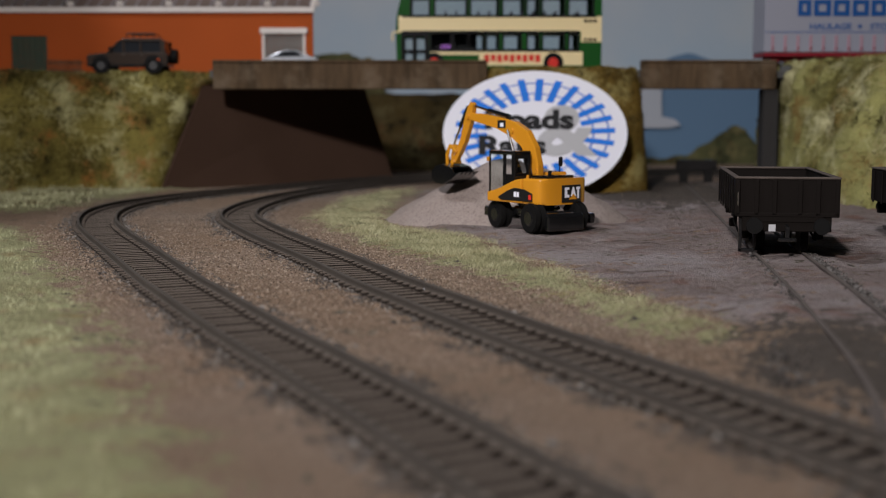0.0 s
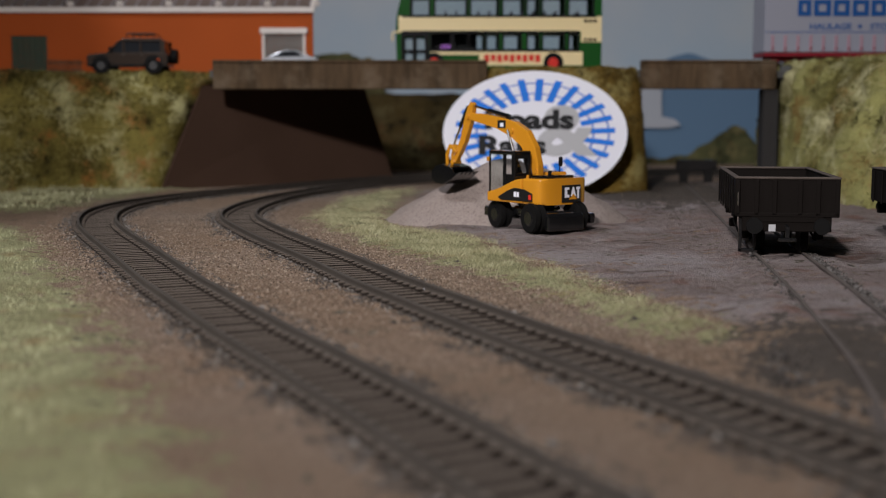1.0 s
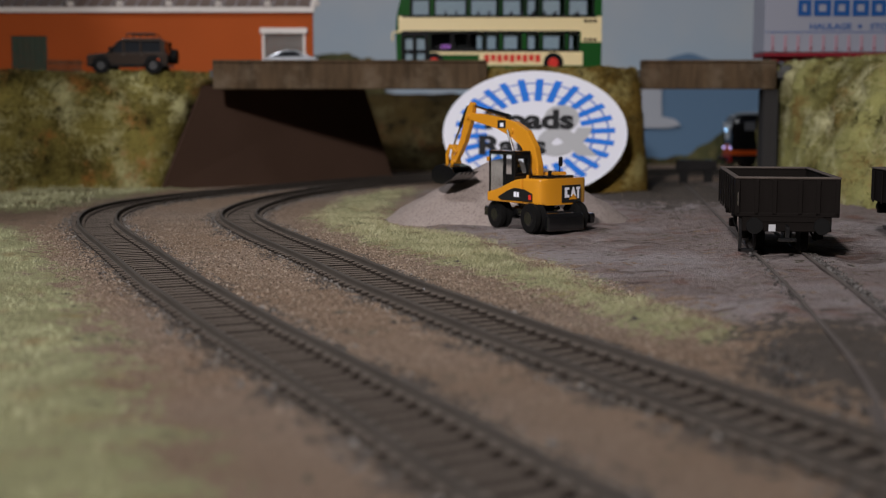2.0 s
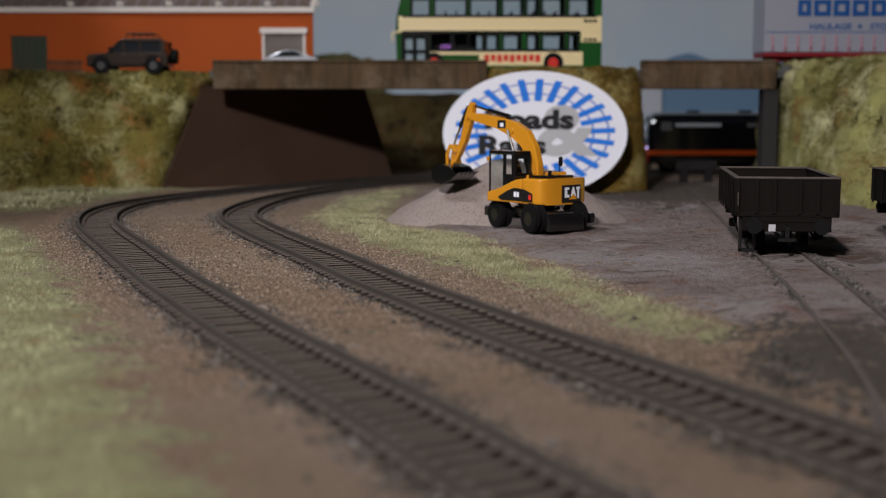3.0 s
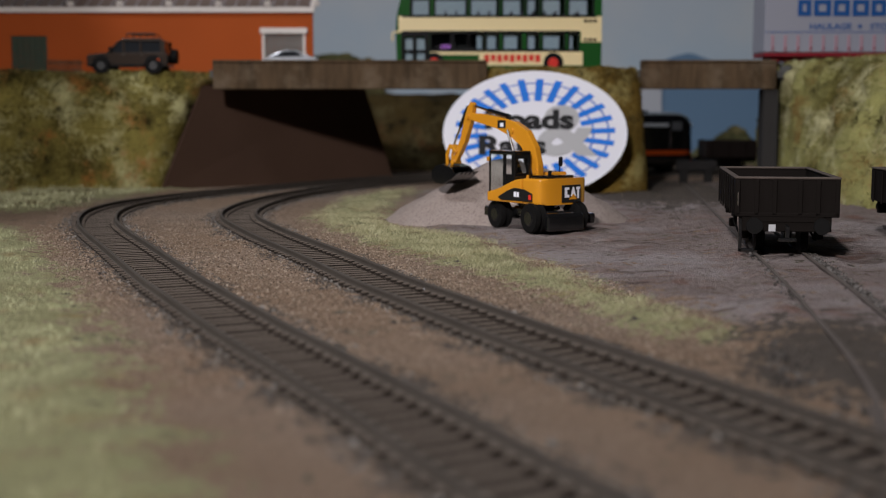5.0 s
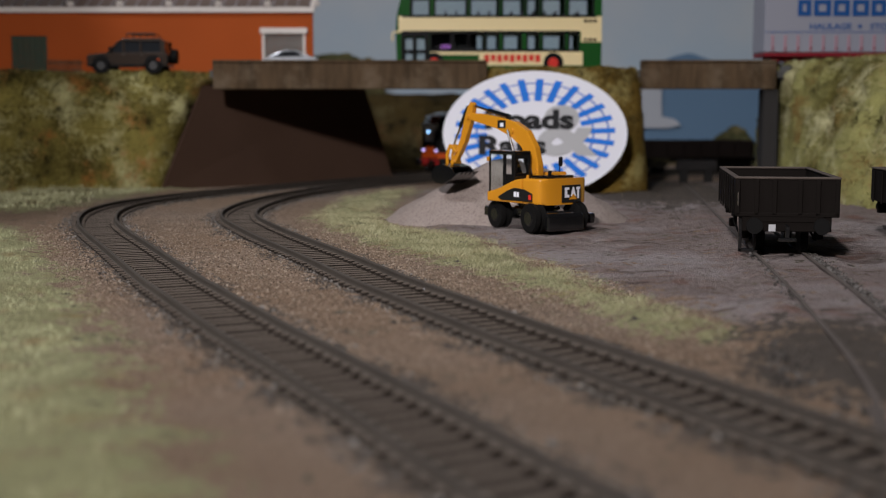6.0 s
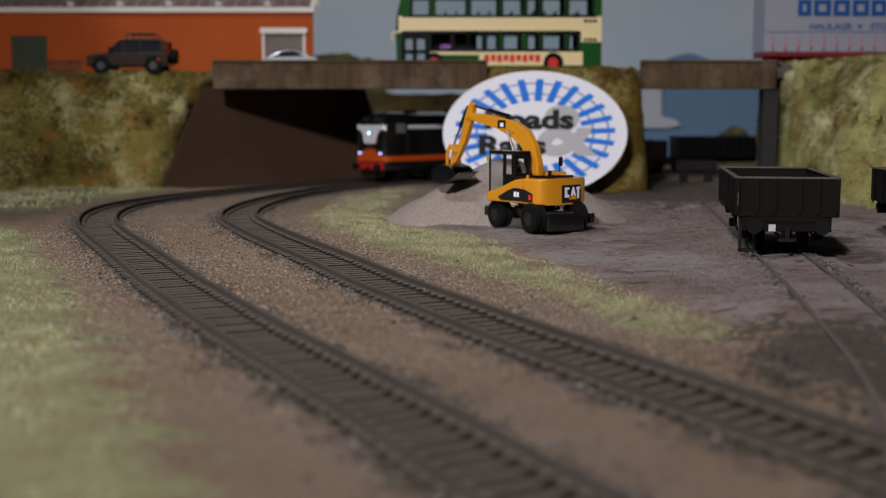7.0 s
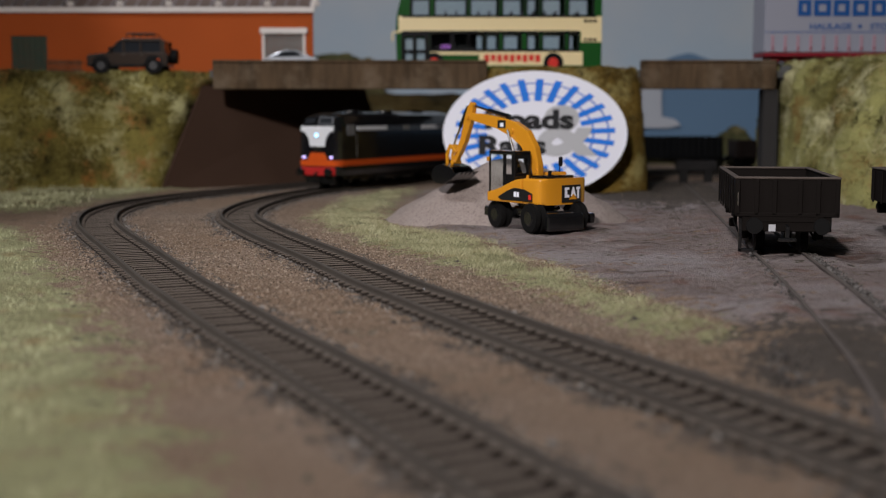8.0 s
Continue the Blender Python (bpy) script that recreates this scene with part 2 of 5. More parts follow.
def cyl(bm, p0, p1, r0, r1=None, seg=16):
    p0, p1 = Vector(p0), Vector(p1)
    d = p1 - p0
    made = bmesh.ops.create_cone(bm, cap_ends=True, segments=seg, radius1=r0, radius2=r0 if r1 is None else r1, depth=d.length)["verts"]
    t = Matrix.Translation((p0 + p1) / 2) @ d.to_track_quat("Z", "Y").to_matrix().to_4x4()
    bmesh.ops.transform(bm, matrix=t, verts=made)
    return bm


def prism(bm, outline, axis, a, b, bevel=0.0):
    """Extrudes a flat outline along an axis from a to b. Outline: the two other axes in order."""
    def point(u, v, w):
        return {"x": (w, u, v), "y": (u, w, v), "z": (u, v, w)}[axis]
    lo = [bm.verts.new(point(u, v, a)) for u, v in outline]
    hi = [bm.verts.new(point(u, v, b)) for u, v in outline]
    faces = [bm.faces.new(lo), bm.faces.new(hi[::-1])]
    for i in range(len(lo)):
        j = (i + 1) % len(lo)
        faces.append(bm.faces.new((lo[i], hi[i], hi[j], lo[j])))
    if bevel:
        edges = list({e for fc in faces for e in fc.edges})
        bmesh.ops.bevel(bm, geom=edges, offset=bevel, segments=2, affect="EDGES", profile=0.5)
    return bm


def pierced(bm, x0, x1, z0, z1, holes, y0, y1):
    """An upright panel in x and z, one closed skin, with rectangular openings (x0, x1, z0, z1)."""
    xs = sorted({x0, x1, *[v for h in holes for v in h[:2]]})
    zs = sorted({z0, z1, *[v for h in holes for v in h[2:]]})
    xs, zs = [x for x in xs if x0 <= x <= x1], [z for z in zs if z0 <= z <= z1]
    solid_cells = set()
    for i in range(len(xs) - 1):
        for k in range(len(zs) - 1):
            cx, cz = (xs[i] + xs[i + 1]) / 2, (zs[k] + zs[k + 1]) / 2
            if not any(h[0] < cx < h[1] and h[2] < cz < h[3] for h in holes):
                solid_cells.add((i, k))
    verts = {}

    def v(i, k, y):
        if (i, k, y) not in verts:
            verts[i, k, y] = bm.verts.new((xs[i], y, zs[k]))
        return verts[i, k, y]

    for i, k in solid_cells:
        ring = [(i, k), (i + 1, k), (i + 1, k + 1), (i, k + 1)]
        bm.faces.new([v(a, b, y0) for a, b in ring])
        bm.faces.new([v(a, b, y1) for a, b in ring[::-1]])
        for (a, b), n in zip(((ring[0], ring[1]), (ring[1], ring[2]), (ring[2], ring[3]), (ring[3], ring[0])), ((i, k - 1), (i + 1, k), (i, k + 1), (i - 1, k))):
            if n not in solid_cells:
                bm.faces.new((v(*a, y0), v(*b, y0), v(*b, y1), v(*a, y1)))
    return bm


def lettering(words, size, stretch=1.0, thick=0.25, bold=0.0):
    """A bmesh of words in the built-in font, in x and z, facing -y, centred; millimetres."""
    curve = bpy.data.curves.new("letters", "FONT")
    curve.body, curve.size, curve.align_x, curve.align_y = words, size, "CENTER", "CENTER"
    curve.extrude, curve.offset = thick, bold
    ob = new("letters", curve)
    bpy.context.view_layer.update()
    mesh = ob.evaluated_get(bpy.context.evaluated_depsgraph_get()).to_mesh()
    bm = bmesh.new()
    bm.from_mesh(mesh)
    bpy.data.objects.remove(ob)
    bmesh.ops.transform(bm, matrix=Matrix.Rotation(radians(90), 4, "X") @ Matrix.Diagonal((stretch, 1, 1, 1)), verts=bm.verts)
    return bm


def shifted(bm, x, y, z, m=None):
    bmesh.ops.transform(bm, matrix=Matrix.Translation((x, y, z)) @ (m or Matrix()), verts=bm.verts)
    return bm


def rough_at(x, y, scale, octaves=4):
    return noise.fractal(Vector((x * scale, y * scale, 3.7)), 0.9, 2.0, octaves)


def smooth_path(points, step=4.0):
    """A dense line through plan points (centripetal enough for gentle curves)."""
    p = [np.array(points[0]) * 2 - np.array(points[1]), *map(np.array, points), np.array(points[-1]) * 2 - np.array(points[-2])]
    out = []
    for i in range(1, len(p) - 2):
        a, b, c, d = p[i - 1], p[i], p[i + 1], p[i + 2]
        n = max(2, int(np.linalg.norm(c - b) / step))
        for k in range(n):
            t = k / n
            out.append(0.5 * (2 * b + (c - a) * t + (2 * a - 5 * b + 4 * c - d) * t * t + (3 * b - a - 3 * c + d) * t ** 3))
    out.append(p[-2])
    out = np.array(out, float)
    for _ in range(8):
        out[1:-1] = out[1:-1] * 0.5 + (out[:-2] + out[2:]) * 0.25
    length = np.concatenate([[0], np.cumsum(np.linalg.norm(np.diff(out, axis=0), axis=1))])
    return out, length


def along(path, s):
    line, length = path
    return np.array([np.interp(s, length, line[:, 0]), np.interp(s, length, line[:, 1])])


def heading(path, s):
    d = along(path, s + 2) - along(path, s - 2)
    return d / np.linalg.norm(d)


# ---- plan of the tracks: from the far straight round the bend to the front ----
INNER = smooth_path([(1100, 1013), (700, 1013), (400, 1013), (180, 1012), (110, 1003), (45, 975), (-2, 935), (-35, 892), (-60, 845), (-83, 791), (-101, 725), (-108, 650), (-102, 592), (-80, 525), (-62, 478), (-46.5, 440), (-33.5, 406), (-22.5, 376), (-13, 353), (-4.5, 334), (9, 302), (21, 275), (31.5, 253), (40.5, 234), (48.5, 217), (60, 192), (75, 163), (100, 115), (150, 20)])
OUTER = smooth_path([(1100, 1063), (700, 1063), (400, 1063), (190, 1062), (105, 1050), (30, 1015), (-25, 968), (-65, 915), (-100, 860), (-135, 800), (-163, 742), (-179, 685), (-180, 630), (-167, 570), (-148, 518), (-131, 478), (-105, 416), (-87, 373), (-71, 338), (-58, 309), (-46.5, 284), (-30.5, 252), (-16.5, 223), (-5, 200), (3, 182), (11, 165), (25, 138), (45, 102), (75, 50), (105, 0)])
SIDING = smooth_path([(186, 880), (167, 737), (123, 427), (111.5, 346), (103.5, 296), (96, 250), (85, 200), (60, 110)])


def track_distance(x, y):
    q = np.array([x, y])
    return min(np.sqrt(((p[0] - q) ** 2).sum(1).min()) for p in (INNER, OUTER))


def inside(poly, x, y):
    """Signed distance to a plan polygon: positive inside."""
    best, odd = 1e9, False
    for i in range(len(poly)):
        (ax, ay), (bx, by) = poly[i - 1], poly[i]
        if (ay > y) != (by > y) and x < (bx - ax) * (y - ay) / (by - ay) + ax:
            odd = not odd
        dx, dy = bx - ax, by - ay
        t = max(0, min(1, ((x - ax) * dx + (y - ay) * dy) / (dx * dx + dy * dy)))
        best = min(best, math.hypot(ax + t * dx - x, ay + t * dy - y))
    return best if odd else -best


VERGE = [(-71, 613), (-65, 744), (-48, 807), (-16, 854), (-28, 686), (-29, 591), (-6, 554), (18, 505), (42, 406), (55, 361), (66, 329), (77, 291), (68, 277), (58, 284), (46, 302), (29, 364), (3, 413), (-34, 490), (-60, 562)]
LAWN = [(-600, 560), (-218, 575), (-183, 528), (-133, 406), (-95, 315), (-73, 257), (-56, 217), (-44, 187), (-30, 140), (-20, 60), (-600, 0)]
BANK_FOOT = [(-600, 600), (-222, 640), (-216, 720), (-200, 790), (-180, 860), (-600, 900)]
YARD = [(-6, 548), (26, 473), (42, 409), (66, 329), (81, 297), (95, 283), (130, 200), (500, 200), (500, 900), (20, 900), (-14, 830), (-22, 650)]


def ground_height(x, y):
    z = -3.3 + rough_at(x, y, 0.02, 3) * 1.2 + rough_at(x, y, 0.09, 3) * 0.55
    d = track_distance(x, y)
    if d < 26:
        k = min(1, max(0, (26 - d) / 9))
        z = z * (1 - k) + ((-3.7 if d < 11 else -2.5) + rough_at(x, y, 0.12, 3) * (0.07 if d < 11 else 0.45)) * k
    e = np.sqrt(((SIDING[0] - np.array([x, y])) ** 2).sum(1).min())
    if e < 24 and d > 26:
        k = min(1, (24 - e) / 10)
        z = z * (1 - k) + (-1.25 + rough_at(x, y, 0.1, 3) * 0.5) * k
    return z


def build_ground():
    xs = np.concatenate([[-1300, -900, -650, -500, -400], np.arange(-330, 331, 4.4), [400, 500, 650, 900, 1300]])
    ys = np.concatenate([[-260, -100, 0, 60], np.arange(100, 700, 4.0), np.arange(700, 1080, 8.0), [1120, 1180, 1260]])
    verts, zones = [], []
    for y in ys:
        for x in xs:
            near = -340 < x < 340 and 90 < y < 1100
            z = ground_height(x, y) if near else -3.3
            yard = inside(YARD, x, y)
            if yard > 0:
                ridge = noise.noise(Vector((x * 0.02 + y * 0.012, y * 0.16 - x * 0.03, 1.0)))
                z += min(1, yard / 12) * (1.0 + 0.8 * ridge + 0.9 * rough_at(x, y, 0.12, 3)) * (0.35 if np.sqrt(((SIDING[0] - np.array([x, y])) ** 2).sum(1).min()) < 14 else 1)
            lawn = max(inside(VERGE, x, y) - 3.5, inside(LAWN, x, y), inside(BANK_FOOT, x, y))
            if near and lawn > 0:
                z += min(1.0, lawn / 8)
            verts.append((x / 1000, y / 1000, z / 1000))
            # third zone: ash by tracks and siding end, plus a dark ellipse at (150, 800)
            zones.append((max(0, min(1, 0.5 + yard / 30)), max(0, min(1, 0.5 + lawn / 26)),
                          max(0, min(1, 0.5 + (15 - min(track_distance(x, y) if near else 99, math.hypot(x - 96, (y - 250) * 0.62) * 0.50, math.hypot(x - 150, (y - 800) * 0.42) * 0.25)) / 16)),
                          max(0, min(1, 0.5 + (10.2 - (track_distance(x, y) if near else 99)) / 5))))
    nx = len(xs)
    faces = [(r * nx + c, r * nx + c + 1, (r + 1) * nx + c + 1, (r + 1) * nx + c) for r in range(len(ys) - 1) for c in range(nx - 1)]
    mesh = bpy.data.meshes.new("ground")
    mesh.from_pydata(verts, [], faces)
    for k, zone in enumerate(("mud", "grass", "ash_and_dark", "bed")):
        layer = mesh.attributes.new(zone, "FLOAT", "POINT")
        layer.data.foreach_set("value", [z[k] for z in zones])
    mesh.polygons.foreach_set("use_smooth", [True] * len(faces))
    mesh.materials.append(GROUND)
    return tagged(new("ground", mesh), "brown earth, grey mud and grass scatter on a model railway baseboard", "ground", kind="structure")


ground = build_ground()


# ---- tracks ----
def build_track(name, path, start, end, label, sleepers=True, z=0.0, material=None):
    top = thing(name, label, "railway track", kind="structure")
    end = min(end, path[1][-1] - 8)
    profile = [(-0.55, 0), (0.55, 0), (0.55, -0.7), (0.3, -0.95), (0.3, -2.0), (1.0, -2.35), (1.0, -2.7), (-1.0, -2.7), (-1.0, -2.35), (-0.3, -2.0), (-0.3, -0.95), (-0.55, -0.7)]
    for side in (-8.8, 8.8):
        bm = bmesh.new()
        rings = []
        for s in np.arange(20, end, 4.0):
            p, d = along(path, s), heading(path, s)
            n = np.array([d[1], -d[0]])
            rings.append([bm.verts.new((*(p + n * (side + u)), v + z)) for u, v in profile])
        for a, b in zip(rings, rings[1:]):
            for i in range(len(profile)):
                j = (i + 1) % len(profile)
                bm.faces.new((a[i], a[j], b[j], b[i]))
        part("rail", bm, material or RAIL, top, "dull dark weathered rail")
    if sleepers:
        bm = bmesh.new()
        box(bm, -15, 15, -1.15, 1.15, -5.6, -2.7, 0.15)
        for side in (-8.8, 8.8):
            for k in (-1.0, 1.0):
                box(bm, side + k * 2.0 - 1.1, side + k * 2.0 + 1.1, -1.0, 1.0, -2.8, -1.5, 0.25)
        first = part("sleeper", bm, SLEEPER, top)
        rnd = random.Random(name)
        for i, s in enumerate(np.arange(start + 3, end, 5.6)):
            ob = first if i == 0 else first.copy()
            if i:
                scene.collection.objects.link(ob)
            p, d = along(path, s), heading(path, s)
            ob.matrix_world = pose(p[0] / 1000, p[1] / 1000, (z - 0.25 * rnd.random()) / 1000, 0, 0, math.degrees(math.atan2(d[1], d[0])) - 90 + rnd.uniform(-1, 1))
    return top


build_track("track_inner", INNER, 780, 2150, "single line of weathered model track curving out of the bridge")
build_track("track_outer", OUTER, 780, 2150, "outer line of weathered model track round the bend")
build_track("track_siding", SIDING, 8, 760, "siding rails sunk into grey mud", False, 0.0, RAIL_DUSTY)


# ---- road level, walls and bridges ----
def solid(name, outline, z0, z1, material, label, bevel=0.4):
    bm = bmesh.new()
    prism(bm, outline, "z", z0, z1, bevel)
    return tagged(part(name, bm, material), label, name.split("_")[0], kind="structure")


solid("road_left", [(-351, 868), (-300, 862), (-190, 868), (-160, 876), (-100, 945), (-100, 1200), (-351, 1200)], 66, 77.2, ROAD, "raised road and yard level behind the bank")
solid("road_right", [(241, 855), (300, 850), (900, 800), (900, 960), (270, 950), (246, 880)], 72, 84, ROAD, "raised road level on the right of the bridge")
bm = bmesh.new()
box(bm, -165, 241, 848.2, 945, 75, 80.5)
tagged(part("road_deck", bm, ROAD), "grey road slab carried by the bridges", "road", kind="structure")


def beam(x0, x1, label):
    bm = bmesh.new()
    box(bm, x0, x1, 840, 847, 67, 86.2, 0.5)
    box(bm, x0 + 0.2, x1 - 0.2, 839, 848, 85.4, 87.2, 0.5)
    return tagged(part("bridge_beam", bm, CONCRETE), label, "bridge beam", kind="structure")


beam(-161.6, 31, "long brown weathered concrete bridge beam")
beam(139, 234, "short brown weathered concrete bridge beam")

bm = bmesh.new()
wall = [(-199, 840, -4), (-40, 962, -4), (-62, 946, 70), (-172, 858, 70)]
back = [(x - 4, y + 6, z) for x, y, z in wall]
va, vb = [bm.verts.new(v) for v in wall], [bm.verts.new(v) for v in back]
bm.faces.new(va), bm.faces.new(vb[::-1])
for i in range(4):
    bm.faces.new((va[i], vb[i], vb[(i + 1) % 4], va[(i + 1) % 4]))
tagged(part("abutment_wall", bm, WALL_BROWN), "plain brown retaining wall under the bridge", "wall", kind="structure")

bm = bmesh.new()
box(bm, 226, 236.5, 842, 856, -4, 66.9, 0.4)
tagged(part("bridge_pier", bm, PIER_DARK), "dark square pier under the short bridge", "pier", kind="structure")


def bank(name, foot, crest, z_top, material, label, lump=5.0, rows=26, step=5.0):
    """A slope from a foot line up to a crest line, lumpy all over, with a rounded brow."""
    a, b = smooth_path(foot, step), smooth_path(crest, step)
    n = int(max(a[1][-1], b[1][-1]) / step)
    bm = bmesh.new()
    grid = []
    for i in range(n + 1):
        p, q = along(a, a[1][-1] * i / n), along(b, b[1][-1] * i / n)
        col = []
        for k in range(rows + 5):
            t = min(1.0, k / rows)
            over = max(0, k - rows) * 6
            u = t ** 1.15
            w = p * (1 - u) + q * u
            d = (q - p) / max(1e-6, np.linalg.norm(q - p))
            w = w + d * over
            z = -5 + (z_top + 5) * math.sin(t * math.pi / 2) ** 0.9
            amp = lump * min(1, 0.3 + 1.4 * t)
            nz = noise.fractal(Vector((w[0] * 0.03, w[1] * 0.03, z * 0.03)), 0.8, 2.0, 5)
            n2 = noise.fractal(Vector((w[0] * 0.14, w[1] * 0.14, z * 0.14 + 9)), 0.8, 2.0, 3)
            w = w - d * (nz * amp + n2 * amp * 0.6)
            col.append(bm.verts.new((w[0], w[1], z + (nz * 1.3 + n2) * (1 if t > 0.9 else 0.4) + (1.5 if k == rows else 0))))
        grid.append(col)
    for c, d in zip(grid, grid[1:]):
        for k in range(len(c) - 1):
            bm.faces.new((c[k], c[k + 1], d[k + 1], d[k]))
    return tagged(part(name, bm, material, smooth=True), label, "embankment", kind="structure")


bank("bank_left", [(-351, 765), (-300, 785), (-262, 820), (-228, 830), (-210, 833), (-199, 837), (-199, 846)], [(-351, 803), (-310, 812), (-262, 846), (-225, 852), (-190, 857), (-158, 862), (-152, 876)], 78.0, FLOCK_LEFT, "mottled green and rust grass flock embankment", 6.5)
bank("bank_right", [(236, 900), (237, 840), (231, 770), (230, 700), (244, 645), (290, 600), (420, 560), (700, 520)], [(252, 905), (254, 850), (264, 790), (276, 735), (296, 692), (340, 655), (440, 620), (700, 590)], 85, FLOCK_RIGHT, "pale green and ochre grass flock cutting side", 9.0)
bank("bank_pier", [(24, 870), (26, 815), (60, 796), (105, 788), (134, 796), (141, 815), (140, 890)], [(36, 870), (36, 835), (62, 818), (105, 812), (128, 818), (134, 834), (132, 890)], 80, FLOCK_PIER, "ochre and green flock pier between the bridges", 3.0)
bank("bank_rear", [(-120, 1000), (-70, 1082), (0, 1098), (60, 1104), (110, 1110)], [(-120, 1080), (-70, 1120), (0, 1130), (60, 1135), (110, 1130)], 66, FLOCK_REAR, "brown grass bank behind the tracks, shade painted into its colour")


# ---- backdrop and the hall round the layout ----
def backdrop_material():
    n = Nodes("painted_sky", 0.9)
    sep = n.node("ShaderNodeSeparateXYZ")
    n.link(n.coords(), sep.inputs[0])
    height = n.math("MULTIPLY", sep.outputs[2], 2.6)
    col = n.ramp(height, [(0.0, (0.20, 0.31, 0.44)), (0.25, (0.36, 0.44, 0.52)), (0.45, (0.40, 0.45, 0.51)), (1.0, (0.36, 0.43, 0.52))])
    cloud = n.ramp(n.noise(9, 6, 0.6), [(0.45, (0, 0, 0)), (0.70, (0.55, 0.55, 0.55))])
    n.colour(n.mix(cloud, col, (0.48, 0.49, 0.50)))
    return n.mat


bm = bmesh.new()
box(bm, -1300, 1300, 1240, 1252, -60, 620)
tagged(part("backdrop", bm, backdrop_material()), "painted grey-blue cloudy sky board", "backdrop", kind="structure")

bm = bmesh.new()
box(bm, -374, -352, 480, 1238, -8.5, 330, 1)
tagged(part("end_panel", bm, PIER_DARK), "dark plywood wing board closing the end of the layout", "panel", kind="structure")


def hall():
    """Plain hall that closes the place, and the trestle under the baseboard."""
    pale = paint("dark_hall_drape", (0.10, 0.10, 0.105), 0.8, 0.06, 4)
    grey = paint("grey_hall_floor", (0.12, 0.115, 0.11), 0.7, 0.15, 6)
    for name, mat, b in (("wall_south", pale, (-2500, 2500, -2600, -2500, -1000, 1800)), ("wall_north", pale, (-2500, 2500, 2000, 2100, -1000, 1800)),
                         ("wall_west", pale, (-2600, -2500, -2500, 2000, -1000, 1800)), ("wall_east", pale, (2500, 2600, -2500, 2000, -1000, 1800)),
                         ("floor", grey, (-2600, 2600, -2600, 2100, -1100, -1000)), ("ceiling", pale, (-2600, 2600, -2600, 2100, 1800, 1900))):
        bm = bmesh.new()
        box(bm, *b)
        tagged(part(name, bm, mat), "plain dark hall surface round the layout", name.split("_")[0], kind="structure")
    trestle = thing("baseboard", "plywood baseboard on square timber legs", "table")
    wood = paint("pale_plywood", (0.36, 0.25, 0.14), 0.7, 0.25, 20)
    bm = bmesh.new()
    box(bm, -1300, 1300, -260, 1255, -70, -9)
    part("board", bm, wood, trestle)
    for x in (-1200, 0, 1200):
        for y in (-180, 1180):
            bm = bmesh.new()
            box(bm, x - 25, x + 25, y - 25, y + 25, -1000, -70, 2)
            part("leg", bm, wood, trestle)


hall()


# ---- distance painted on the board: hills, clouds and hedges ----
def flat_shape(name, points, y, material, label):
    bm = bmesh.new()
    prism(bm, points, "y", y, y + 1.5)
    return tagged(part(name, bm, material), label, name.split("_")[0], kind="structure")


def ridge(x0, x1, z0, shape, seed, step=6.0, jag=2.0):
    xs = np.arange(x0, x1 + 1, step)
    top = [(float(x), shape(x) + jag * noise.fractal(Vector((x * 0.05, seed, 0)), 0.8, 2.0, 4)) for x in xs]
    return [(x0, z0), *top, (x1, z0)]


HILL = paint("painted_blue_hills", (0.12, 0.20, 0.31), 0.95, 0.15, 8)
HEDGE = flock("painted_hedge", (0.045, 0.05, 0.025), (0.11, 0.11, 0.05), (0.20, 0.17, 0.08), (0.10, 0.07, 0.03), 40)
CLOUD = paint("painted_cloud", (0.40, 0.42, 0.47), 0.95, 0.1, 20)
flat_shape("backdrop_hills", ridge(150, 800, -4, lambda x: 86 + 24 * math.exp(-((x - 252) / 44) ** 2) - 0.012 * abs(x - 250), 1.0), 1236, HILL, "painted blue distant mountains")
flat_shape("backdrop_cloud", [(170, 35), (232, 34), (246, 37), (240, 43), (226, 46), (225, 90), (170, 92)], 1233, CLOUD, "painted pale cloud panel")
flat_shape("backdrop_hedge", ridge(-200, 700, -4, lambda x: 8 + 26 * math.exp(-((x - 303) / 24) ** 2) + 5 * math.sin(x * 0.05), 5.0, 4, 5), 1230, HEDGE, "painted low hedges and bushes")
flat_shape("backdrop_trees", ridge(-150, -60, 40, lambda x: 103 + 9 * math.exp(-((x + 112) / 24) ** 2) + 2 * math.sin(x * 0.12), 9.0, 3, 6), 1231, HEDGE, "painted dark distant trees")


# ---- gravel heap ----
def heap_material():
    n = Nodes("grey_ballast_heap", 0.95)
    fine, mid = n.noise(900, 5, 0.75), n.noise(60, 4)
    col = n.mix(mid, (0.24, 0.19, 0.17), (0.34, 0.285, 0.265))
    col = n.mix(n.ramp(fine, [(0.35, (0.7, 0.7, 0.7)), (0.5, (0, 0, 0))]), col, (0.11, 0.085, 0.075))
    n.colour(col)
    n.bump(fine, 0.001, 0.8)
    return n.mat


def heap_height(x, y):
    dy = y - 602
    r = math.hypot(x - 34, dy * (1.42 if dy < 0 else 1.0))
    cone = 32 * (1 - (r / 62) ** 1.3)
    return -3.4 + max(-3.0, cone + rough_at(x, y, 0.04, 4) * 1.8 + rough_at(x, y, 0.2, 3) * 0.5)


def build_heap():
    bm = bmesh.new()
    n = 70
    grid = [[bm.verts.new((-36 + 150 * i / n, 540 + 138 * k / n, heap_height(-36 + 150 * i / n, 540 + 138 * k / n))) for i in range(n + 1)] for k in range(n + 1)]
    for a, b in zip(grid, grid[1:]):
        for i in range(n):
            bm.faces.new((a[i], a[i + 1], b[i + 1], b[i]))
    return tagged(part("gravel_heap", bm, heap_material(), smooth=True), "conical heap of fine grey-brown ballast on the mud", "gravel heap", kind="stuff")


build_heap()


